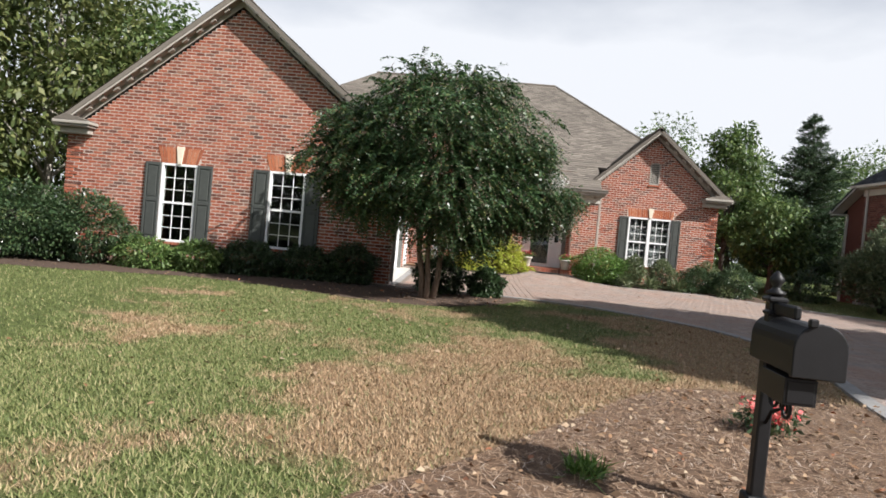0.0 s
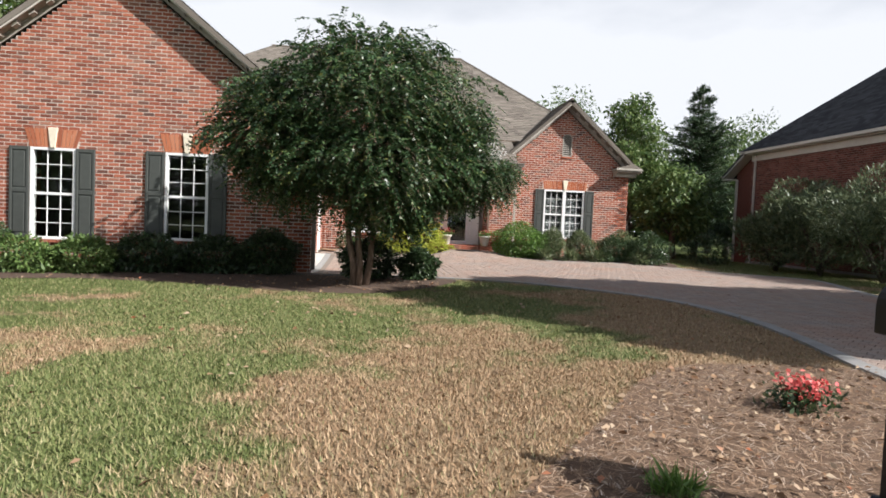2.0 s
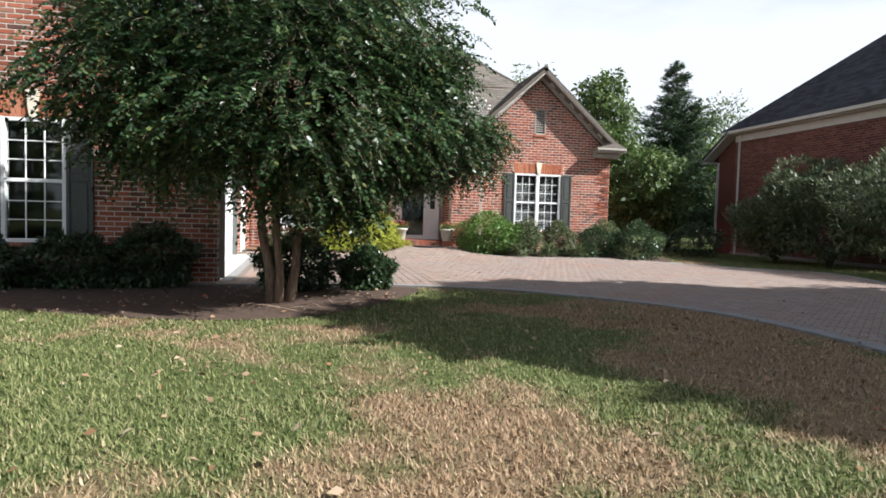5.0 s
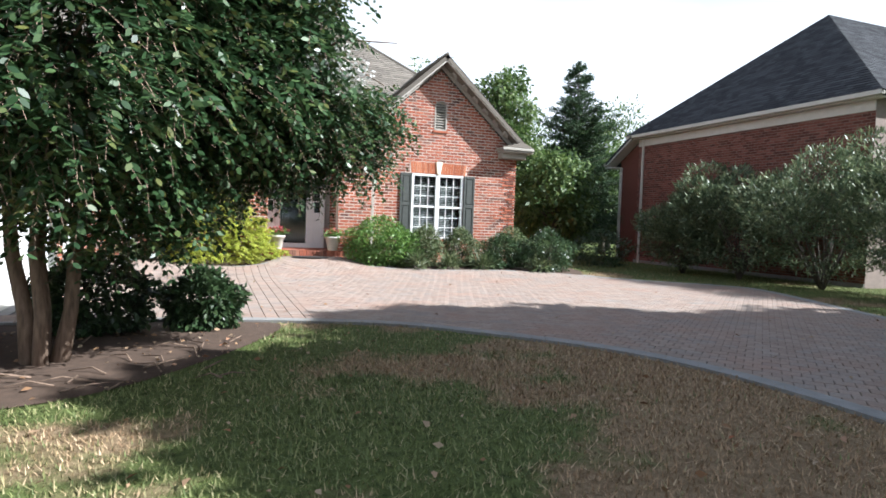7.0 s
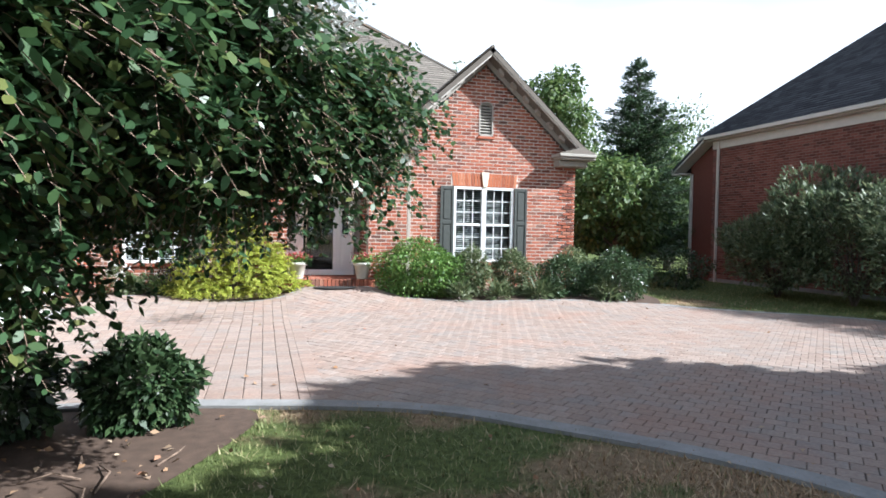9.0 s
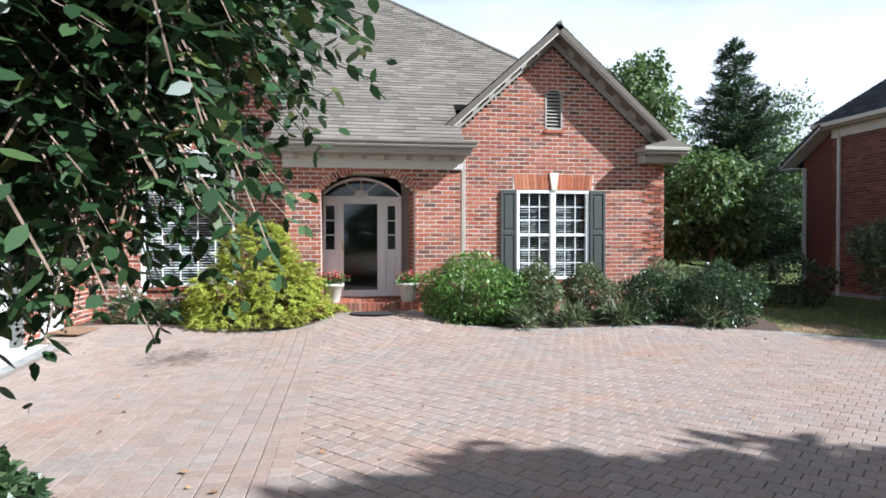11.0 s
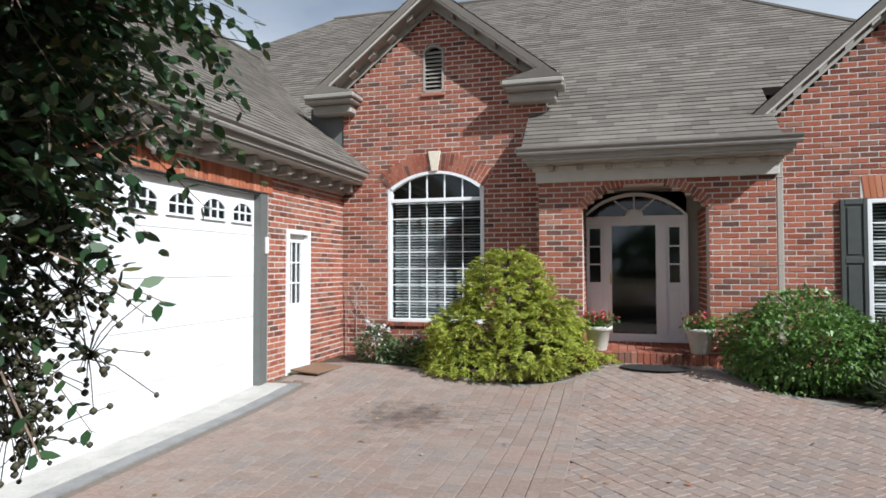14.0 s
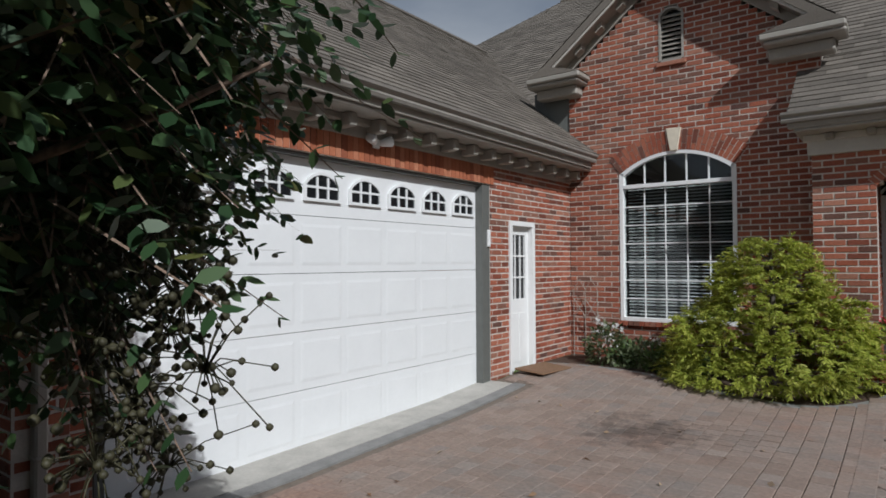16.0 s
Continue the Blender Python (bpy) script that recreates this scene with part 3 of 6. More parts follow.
brick_wall("wall_porch", (1.44, 22.9, 0), (1, 0, 0), (0, -1, 0), lambda z: (0, 3.32), -0.1, 3.1,
           [arched(0.66, 2.44, -0.2, 2.58, 2.97)], (0.0, 3.3, 0.6, 2.6), thick=0.3)
for x, s in ((1.44, -1), (4.76, 1)):
    brick_wall("wall_porch_return", (x, 22.9 if s > 0 else Y0, 0), (0, s, 0), (s, 0, 0), (lambda z: (0.02, 0.485)) if s > 0 else (lambda z: (0, 0.465)), -0.1, 3.1, thick=0.2)
for x, s in ((2.1, 1), (3.88, -1)):
    brick_wall("wall_porch_inside", (x, 23.2 if s < 0 else 24.2, 0), (0, -s, 0), (s, 0, 0), lambda z: (0, 1.0), -0.1, 2.6, thick=0.2)
# plain closing walls
p = Parts()
p.box((-10.29, YG + 0.222, -0.1), (-10.07, 35.0, 3.25))
p.box((9.05, Y0 + 0.02, -0.1), (9.27, 35.0, 3.3))
p.box((-10.3, 34.8, -0.1), (9.27, 35.0, 3.3))
p.out("wall_plain", BRICK, house)
Parts().box((-2.75, Y0 + 0.03, 3.3), (-2.092, Y0 + 0.2, 4.6)).out("return_backing", GREYTRIM, house)
p = Parts()
p.box((1.3, 24.16, 0.3), (2.1, 24.3, 3.4)).box((3.72, 24.16, 0.3), (4.6, 24.3, 3.4)).box((2.1, 24.16, 2.97), (3.72, 24.3, 3.4))
p.box((1.6, 23.2, 2.985), (4.6, 24.2, 3.05))
p.out("porch_lining", TRIM, house)
# rooms behind the windows: unseen panels, coloured dark to give indoor dimness
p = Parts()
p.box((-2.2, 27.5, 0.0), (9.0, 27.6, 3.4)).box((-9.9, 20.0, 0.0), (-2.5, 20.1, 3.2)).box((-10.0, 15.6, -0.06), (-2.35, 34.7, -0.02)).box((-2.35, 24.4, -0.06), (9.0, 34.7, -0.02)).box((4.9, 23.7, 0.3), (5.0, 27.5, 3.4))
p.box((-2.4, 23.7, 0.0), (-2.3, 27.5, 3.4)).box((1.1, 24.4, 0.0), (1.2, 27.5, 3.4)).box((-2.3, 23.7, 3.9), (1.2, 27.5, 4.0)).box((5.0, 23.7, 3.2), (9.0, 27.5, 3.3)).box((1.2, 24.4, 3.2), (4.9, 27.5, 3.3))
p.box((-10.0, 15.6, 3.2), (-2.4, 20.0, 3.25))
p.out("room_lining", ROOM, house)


def voussoirs(pts, centre, depth, n, at, key=True, mat=LINTEL, proud=0.02, deep=0.1):
    """Bricks on edge along an arc, with a keystone."""
    p = Parts()
    half = max(abs(q[0] - centre[0]) for q in pts)
    r = math.hypot(pts[0][0] - centre[0], pts[0][1] - centre[1])
    a1 = math.asin(min(1, half / r))
    for i in range(n):
        if key and abs(i - (n - 1) / 2) < 0.9:
            continue
        t0, t1 = -a1 + 2 * a1 * (i + 0.09) / n, -a1 + 2 * a1 * (i + 0.91) / n
        cuts = (0.0, depth) if depth < 0.2 else ((0.0, 0.09), (0.102, depth)) if i % 2 else ((0.0, depth - 0.102), (depth - 0.09, depth))
        for lo, hi in ((cuts,) if depth < 0.2 else cuts):
            poly = [(centre[0] + q * math.sin(t), centre[1] + q * math.cos(t)) for q, t in ((r + lo, t0), (r + lo, t1), (r + hi, t1), (r + hi, t0))]
            p.prism(poly, Matrix.Translation((0, at - proud, 0)), deep)
    p.out("arch_brick", mat, house)
    bed = Parts()
    for i in range(16):
        t0, t1 = -a1 + 2 * a1 * i / 16, -a1 + 2 * a1 * (i + 1) / 16
        poly = [(centre[0] + q * math.sin(t), centre[1] + q * math.cos(t)) for q, t in ((r + 0.004, t0), (r + 0.004, t1), (r + depth, t1), (r + depth, t0))]
        bed.prism(poly, Matrix.Translation((0, at - 0.004, 0)), deep - proud)
    bed.out("arch_mortar", MORTAR, house)


def keystone(x, z0, z1, y, w0=0.10, w1=0.2):
    p = Parts().prism([(x - w0 / 2, z0), (x + w0 / 2, z0), (x + w1 / 2, z1), (x - w1 / 2, z1)], Matrix.Translation((0, y - 0.045, 0)), 0.12)
    p.out("keystone", STONE, house, bevel=0.006)


def flat_arch(a, b, z0, z1, y, flare=0.1):
    p, n = Parts(), int((b - a) / 0.075)
    for i in range(n):
        s0, s1 = (i + 0.07) / n, (i + 0.93) / n
        lo = lambda s: a + (b - a) * s
        hi = lambda s: a - flare + (b - a + 2 * flare) * s
        p.prism([(lo(s0), z0), (lo(s1), z0), (hi(s1), z1), (hi(s0), z1)], Matrix.Translation((0, y - 0.012, 0)), 0.05)
    p.out("arch_brick", LINTEL, house)
    Parts().box((a - 0.05, y - 0.002, z0), (b + 0.05, y + 0.05, z1)).out("arch_mortar", MORTAR, house)
    keystone((a + b) / 2, z0 - 0.01, z1 + 0.03, y)


def window_unit(x0, x1, z0, z1, y, cols, rows, sashes=2, depth=0.07, blinds=False, mullion=()):
    """A white framed window: frame, sash rails, glazing bars, glass, sill."""
    f, bars = Parts(), Parts()
    w = 0.04
    ya, yb = y + 0.04, y + 0.04 + depth
    f.box((x0 - 0.02, y - 0.012, z0 - 0.02), (x0 + w, yb, z1 + 0.02)).box((x1 - w, y - 0.012, z0 - 0.02), (x1 + 0.02, yb, z1 + 0.02))
    f.box((x0 + w, y - 0.010, z1 - w), (x1 - w, yb, z1 + 0.02)).box((x0 + w, y - 0.02, z0 - 0.02), (x1 - w, yb, z0 + w))
    units = [x0 + w] + [m for m in mullion] + [x1 - w]
    for m in mullion:
        f.box((m - 0.055, y - 0.006, z0 + w), (m + 0.055, yb, z1 - w))
    zm = (z0 + z1) / 2
    if sashes == 2:
        f.box((x0 + w, y + 0.02, zm - 0.028), (x1 - w, yb, zm + 0.028))
    for a, b in zip(units[:-1], units[1:]):
        a += 0.055 if a in mullion else 0
        b -= 0.055 if b in mullion else 0
        for k in range(1, cols):
            bars.box((a + (b - a) * k / cols - 0.008, ya + 0.004, z0 + w), (a + (b - a) * k / cols + 0.008, ya + 0.03, z1 - w))
        for c, d in (((z0 + w, zm - 0.028), (zm + 0.028, z1 - w)) if sashes == 2 else ((z0 + w, z1 - w),)):
            for k in range(1, rows):
                bars.box((a, ya + 0.006, c + (d - c) * k / rows - 0.008), (b, ya + 0.028, c + (d - c) * k / rows + 0.008))
    frame_ob = f.out("window", WHITE, house, bevel=0.004)
    bars.out("glazing_bar", WHITE, frame_ob)
    g = Parts().box((x0 + w, ya + 0.016, z0 + w), (x1 - w, ya + 0.020, z1 - w)).out("pane", GLASS, frame_ob)
    g.visible_shadow = False
    sill = Parts()
    for k in range(int((x1 - x0 + 0.1) / 0.085)):
        s = x0 - 0.05 + k * 0.085
        sill.prism([(0, 0), (0.075, 0), (0.075, 0.06), (0, 0.06)], Matrix.Translation((s, y - 0.05, z0 - 0.085)), 0.11)
    sill.out("sill", BRICK, frame_ob)
    if blinds:
        b = Parts()
        z = z0 + 0.08
        while z < z1 - 0.05:
            m = Matrix.Translation(((x0 + x1) / 2, yb + 0.06, z)) @ Matrix.Rotation(radians(24), 4, "X")
            b.box((-(x1 - x0) / 2 + 0.06, -0.025, -0.0015), ((x1 - x0) / 2 - 0.06, 0.025, 0.0015), m)
            z += 0.05
        b.out("blind", BLIND, frame_ob)
    return frame_ob


def shutter(x0, x1, z0, z1, y):
    p = Parts()
    p.box((x0, y - 0.03, z0), (x1, y - 0.004, z1))
    zm = z0 + (z1 - z0) * 0.52
    e = 0.055
    for a, b in ((x0, x0 + e), (x1 - e, x1)):
        p.box((a, y - 0.048, z0), (b, y - 0.03, z1))
    for c, d in ((z0, z0 + 0.09), (zm - 0.045, zm + 0.045), (z1 - 0.08, z1)):
        p.box((x0 + e, y - 0.048, c), (x1 - e, y - 0.03, d))
    for c, d in ((z0 + 0.125, zm - 0.08), (zm + 0.08, z1 - 0.115)):
        p.box((x0 + e + 0.03, y - 0.044, c), (x1 - e - 0.03, y - 0.03, d))
    p.out("shutter", SHUTTER, house, bevel=0.006)


for x0, x1, z0, z1 in ((-7.74, -6.84, 0.55, 2.52), (-4.92, -4.02, 0.62, 2.55)):
    window_unit(x0, x1, z0, z1, YG, 3, 3)
    shutter(x0 - 0.43, x0 - 0.03, z0, z1 + 0.02, YG)
    shutter(x1 + 0.03, x1 + 0.43, z0, z1 + 0.02, YG)
    flat_arch(x0 - 0.03, x1 + 0.03, z1 + 0.02, z1 + 0.42, YG, 0.12)
window_unit(6.05, 7.57, 0.85, 2.65, Y0, 3, 3, blinds=True, mullion=(6.81,))
shutter(5.68, 6.02, 0.85, 2.67, Y0)
shutter(7.60, 7.94, 0.85, 2.67, Y0)
flat_arch(6.0, 7.64, 2.68, 3.0, Y0, 0.04)

# big arched window of the central gable
aw = window_unit(-1.22, 0.45, 0.79, 2.87, Y0, 5, 7, sashes=1, blinds=True)
pts = arc_points(-1.22, 0.45, 3.07, 3.36)
p = Parts()
inner = arc_points(-1.17, 0.40, 3.03, 3.31)
n = len(pts)
for i in range(n - 1):
    p.prism([pts[i], pts[i + 1], inner[i + 1], inner[i]], Matrix.Translation((0, Y0 - 0.01, 0)), 0.12)
p.box((-1.24, Y0 - 0.01, 2.84), (-1.17, Y0 + 0.11, 3.07)).box((0.40, Y0 - 0.01, 2.84), (0.47, Y0 + 0.11, 3.07))
p.out("window_head", WHITE, aw)
for k in range(1, 5):
    x = -1.17 + 1.57 * k / 5
    Parts().box((x - 0.011, Y0 + 0.045, 2.87), (x + 0.011, Y0 + 0.07, 3.03 + 0.28 * (1 - ((x + 0.385) / 0.80) ** 2))).out("glazing_bar", WHITE, aw)
g = Parts().prism([(-1.19, 2.86)] + inner + [(0.42, 2.86)], Matrix.Translation((0, Y0 + 0.056, 0)), 0.004).out("pane", GLASS, aw)
g.visible_shadow = False
w, h = 0.835, 0.29
R_A = (w * w + h * h) / (2 * h)
voussoirs(pts, (-0.385, 3.36 - R_A), 0.30, 27, Y0, mat=BRICK, proud=0.013)
keystone(-0.385, 3.35, 3.69, Y0, 0.11, 0.22)
w, h = 0.89, 0.39
R_P = (w * w + h * h) / (2 * h)
voussoirs(arc_points(2.1, 3.88, 2.58, 2.97), (2.99, 2.97 - R_P), 0.11, 30, 22.9, key=False, mat=BRICK, proud=0.01, deep=0.31)


def vent(x, z0, spring, crown, y):
    p = Parts()
    z = z0 + 0.04
    while z < crown - 0.06:
        m = Matrix.Translation((x, y + 0.05, z)) @ Matrix.Rotation(radians(40), 4, "X")
        p.box((-0.15, -0.045, -0.006), (0.15, 0.045, 0.006), m)
        z += 0.072
    arc = arc_points(x - 0.185, x + 0.185, spring, crown, 8)
    inn = arc_points(x - 0.15, x + 0.15, spring, crown - 0.03, 8)
    for i in range(8):
        p.prism([arc[i], arc[i + 1], inn[i + 1], inn[i]], Matrix.Translation((0, y - 0.01, 0)), 0.1)
    p.box((x - 0.185, y - 0.01, z0), (x - 0.15, y + 0.09, spring)).box((x + 0.15, y - 0.01, z0), (x + 0.185, y + 0.09, spring)).box((x - 0.15, y - 0.02, z0 - 0.02), (x + 0.15, y + 0.09, z0 + 0.02))
    v = p.out("gable_vent", TRIM, house)
    Parts().box((x - 0.2, y + 0.1, z0 - 0.05), (x + 0.2, y + 0.11, crown + 0.05)).out("screen", DARKGLASS, v)
    Parts().box((x - 0.22, y - 0.04, z0 - 0.09), (x + 0.22, y + 0.02, z0 - 0.025)).out("sill", BRICK, v, bevel=0.01)


vent(-0.41, 4.73, 5.42, 5.54, Y0)
vent(6.82, 3.94, 4.66, 4.77, Y0)


# ---- roofs ----
def clip(poly, axis, at, keep_above):
    out = []
    for i, a in enumerate(poly):
        b = poly[(i + 1) % len(poly)]
        ina, inb = ((a[axis] >= at) == keep_above), ((b[axis] >= at) == keep_above)
        if ina:
            out.append(a)
        if ina != inb:
            t = (at - a[axis]) / (b[axis] - a[axis])
            out.append(tuple(a[k] + (b[k] - a[k]) * t for k in (0, 1)))
    return out


def roof_face(corners, mat, parent, name="roof", step=0.135, tab=0.32):
    """Shingles laid in courses over a sloped face. The first two corners are the eave."""
    c = [Vector(q) for q in corners]
    u = (c[1] - c[0]).normalized()
    n = u.cross(c[2] - c[0]).normalized()
    if n.z < 0:
        n = -n
    v = n.cross(u)
    if v.z < 0:
        v = -v
    flat = [((q - c[0]).dot(u), (q - c[0]).dot(v)) for q in c]
    top = max(q[1] for q in flat)
    base, tabs = Parts(), Parts()
    base.add([q - n * 0.012 for q in c] + [q - n * 0.12 for q in c], [tuple(range(len(c))), tuple(range(2 * len(c) - 1, len(c) - 1, -1))] + [(i, i + len(c), (i + 1) % len(c) + len(c), (i + 1) % len(c)) for i in range(len(c))])
    rows = int(top / step) + 1
    for r in range(rows):
        band = clip(clip(flat, 1, r * step, True), 1, min(top, (r + 1) * step), False)
        if len(band) < 3:
            continue
        a, b = min(q[0] for q in band), max(q[0] for q in band)
        s = a - random.uniform(0, tab)
        while s < b:
            e = s + tab * random.uniform(0.6, 1.25)
            piece = clip(clip(band, 0, s, True), 0, e - 0.004, False)
            s = e
            if len(piece) < 3:
                continue
            lift = random.uniform(0.009, 0.014)
            vs = [c[0] + u * x + v * y + n * (lift if y < r * step + 0.02 else 0.001) for x, y in piece]
            k = len(vs)
            low = [c[0] + u * x + v * y - n * 0.011 for x, y in piece]
            edge = [i for i in range(k) if piece[i][1] < r * step + 0.02 and piece[(i + 1) % k][1] < r * step + 0.02]
            tabs.add(vs + low, [tuple(range(k))] + [(i, i + k, (i + 1) % k + k, (i + 1) % k) for i in edge])
    ob = base.out(name, mat, parent)
    me = tabs.out("shingles", mat, ob)
    bm = bmesh.new()
    bm.from_mesh(me.data)
    bmesh.ops.recalc_face_normals(bm, faces=bm.faces[:])
    for f in bm.faces:
        if f.normal.dot(n) < -0.3:
            f.normal_flip()
    bm.to_mesh(me.data)
    bm.free()
    tagged(me, kind="stuff")
    return ob


EY, EZ, RY, RZ = 22.45, 3.48, 29.0, 8.7
# main hip roof: front, right, left, back
sl = (RZ - EZ) / (RY - EY)
roof_face([(1.24, EY, EZ), (4.75, EY, EZ), (4.75, 23.65, EZ + sl * 1.2), (1.24, 23.65, EZ + sl * 1.2)], SHINGLE, house)
roof_face([(1.24, 23.65, EZ + sl * 1.2), (8.587, 23.65, EZ + sl * 1.2), (3.4, RY, RZ), (1.24, RY, RZ)], SHINGLE, house)
roof_face([(-11.0, 23.65, EZ + sl * 1.2), (1.24, 23.65, EZ + sl * 1.2), (1.24, RY, RZ), (-5.0, RY, RZ)], SHINGLE, house)
roof_face([(9.75, 23.65, EZ), (9.75, 35.5, EZ), (3.4, RY, RZ), (8.587, 23.65, EZ + sl * 1.2)], SHINGLE, house)
roof_face([(-11.3, 35.5, EZ), (-11.3, EY, EZ), (-5.0, RY, RZ)], SHINGLE, house)
roof_face([(9.75, 35.5, EZ), (-11.3, 35.5, EZ), (-5.0, RY, RZ), (3.4, RY, RZ)], SHINGLE, house)
Parts().tube([(-5.0, RY, RZ), (3.4, RY, RZ)], [0.06, 0.06], 6).tube([(3.4, RY, RZ), (8.6, 23.65, EZ + sl * 1.2)], [0.05, 0.05], 6).out("ridge_cap", SHINGLE, house)


def gable_roof(mid, top, slope, half, y0, y1):
    """Two slopes over a front gable, running back into the main roof."""
    e = top - slope * half
    roof_face([(mid - half, y1, e), (mid - half, y0, e), (mid, y0, top), (mid, y1, top)], SHINGLE, house)
    roof_face([(mid + half, y0, e), (mid + half, y1, e), (mid, y1, top), (mid, y0, top)], SHINGLE, house)
    Parts().tube([(mid, y0, top + 0.005), (mid, y1, top + 0.005)], [0.05, 0.05], 6).out("ridge_cap", SHINGLE, house)


def rake(mid, top, slope, half, yf, yw, returns, block=0.09):
    """The sloped trim of a gable: fascia, soffit, frieze board with blocks, boxed returns."""
    p, board = Parts(), Parts()
    for s in (-1, 1):
        a, b = (mid, top), (mid + s * half, top - slope * half)
        q = 0.20
        board.prism([(a[0], a[1] - 0.03), (b[0], b[1] - 0.03), (b[0], b[1] - q), (a[0], a[1] - q)], Matrix.Translation((0, yf + 0.02, 0)), 0.035)
        p.prism([(a[0], a[1] - 0.13), (b[0], b[1] - 0.13), (b[0], b[1] - 0.16), (a[0], a[1] - 0.16)], Matrix.Translation((0, yf + 0.055, 0)), yw - yf - 0.06)
        p.prism([(a[0], a[1] - 0.16), (b[0], b[1] - 0.16), (b[0], b[1] - 0.31), (a[0], a[1] - 0.31)], Matrix.Translation((0, yw - 0.03, 0)), 0.026)
        n = int(half * math.hypot(1, slope) / 0.42)
        for k in range(1, n):
            t = k / n
            x, z = a[0] + (b[0] - a[0]) * t, a[1] + (b[1] - a[1]) * t - 0.16
            w = 0.055
            p.prism([(x - w, z + w * slope * s), (x + w, z - w * slope * s), (x + w, z - w * slope * s - block), (x - w, z + w * slope * s - block)], Matrix.Translation((0, yw - 0.22, 0)), 0.17)
    p.out("rake_trim", TRIM, house)
    board.out("fascia_board", FASCIA, house, bevel=0.006)
    for s, length, z in returns:
        x1 = mid + s * (half + 0.12)
        x0 = x1 - s * length
        q = Parts()
        lo, hi = min(x0, x1), max(x0, x1)
        q.box((lo, yf - 0.06, z - 0.09), (hi, yw - 0.02, z))
        q.box((lo + (0.05 if s > 0 else 0.0), yf - 0.02, z - 0.15), (hi - (0.05 if s < 0 else 0.0), yw - 0.02, z - 0.09))
        q.box((lo + 0.08, yf + 0.16, z - 0.31), (hi - 0.14, yw - 0.004, z - 0.15))
        q.out("eave_return", TRIM, house, bevel=0.02)
        cap = Parts().prism([(lo, z + 0.002), (hi, z + 0.002), ((lo + hi) / 2 + s * 0.15, z + 0.17)], Matrix.Translation((0, yf - 0.05, 0)), yw - yf + 0.04)
        cap.out("return_cap", SHINGLE, house)


gable_roof(-5.97, 6.93, 0.80, 4.40, 14.93, 26.9)
rake(-5.97, 6.93, 0.80, 4.40, 14.93, YG, [(-1, 1.0, 3.37)])
gable_roof(-0.41, 6.45, 0.79, 2.12, 22.98, 26.6)
rake(-0.41, 6.45, 0.79, 2.12, 22.98, Y0, [(-1, 0.95, 4.72), (1, 0.98, 4.68)])
gable_roof(6.79, 5.97, 0.9, 2.68, 22.92, 25.9)
rake(6.79, 5.97, 0.9, 2.68, 22.92, Y0, [(1, 1.02, 3.56)])

# eaves: garage side and porch
p = Parts()
p.box((-2.08, 15.3, 3.16), (-1.70, 23.36, 3.20)).box((-2.085, 15.3, 2.98), (-2.05, 23.36, 3.16)).box((-2.05, 15.3, 3.09), (-1.97, 23.36, 3.16))
k = 15.6
while k < 23.2:
    p.box((-2.05, k, 3.02), (-1.84, k + 0.1, 3.155))
    k += 0.42
p.out("garage_eave", TRIM, house, bevel=0.012)


def gutter(line, out, name="gutter"):
    """A moulded gutter along a straight line; out: the way it faces."""
    a, b, o = Vector(line[0]), Vector(line[1]), Vector(out)
    prof = [(0, 0), (0.07, 0.0), (0.085, 0.03), (0.075, 0.055), (0.115, 0.09), (0.12, 0.12), (0.108, 0.12), (0.095, 0.095), (0.06, 0.06), (0, 0.05)]
    n = len(prof)
    vs = [p0 + o * d + Vector((0, 0, h)) for p0 in (a, b) for d, h in prof]
    Parts().add(vs, [tuple(range(n)), tuple(range(2 * n - 1, n - 1, -1))] + [(i, i + n, (i + 1) % n + n, (i + 1) % n) for i in range(n)]).out(name, GUTTER, house)


Parts().box((-1.72, 14.98, 3.20), (-1.665, 23.3, 3.40)).out("eave_board", TRIM, house, bevel=0.006)
gutter(((-1.663, 14.98, 3.28), (-1.663, 23.3, 3.28)), (1, 0, 0))
p = Parts()
p.box((1.3, 22.47, 3.25), (4.9, 23.3, 3.29)).box((1.24, 22.46, 3.29), (4.92, 22.52, 3.46))
k = 1.6
while k < 4.7:
    p.box((k, 22.70, 3.17), (k + 0.1, 22.84, 3.25))
    k += 0.42
p.out("porch_eave", TRIM, house, bevel=0.012)
Parts().box((1.40, 22.84, 3.00), (4.80, 22.895, 3.25)).box((1.36, 22.80, 3.17), (4.84, 22.84, 3.25)).out("porch_frieze", FASCIA, house, bevel=0.008)
gutter(((1.18, 22.457, 3.36), (4.98, 22.457, 3.36)), (0, -1, 0))


def downspout(x, y, z0, z1, name="downspout"):
    p = Parts().box((x - 0.045, y - 0.035, z0), (x + 0.045, y + 0.035, z1))
    for z in (z0 + 0.5, (z0 + z1) / 2, z1 - 0.3):
        p.box((x - 0.055, y - 0.04, z), (x + 0.055, y + 0.04, z + 0.03))
    p.out(name, TRIM, house, bevel=0.012)


downspout(4.90, 23.33, 0.15, 3.3)
brick_wall("wall_garage_pier", (-1.70, YG + 0.02, 0), (0, 1, 0), (1, 0, 0), lambda z: (0, 0.30), -0.1, 3.0, thick=0.2)
brick_wall("wall_garage_pier", (-1.72, YG + 0.32, 0), (-1, 0, 0), (0, 1, 0), lambda z: (0, 0.38), -0.1, 3.0, thick=0.08)
downspout(-1.64, 15.42, 0.05, 3.2)

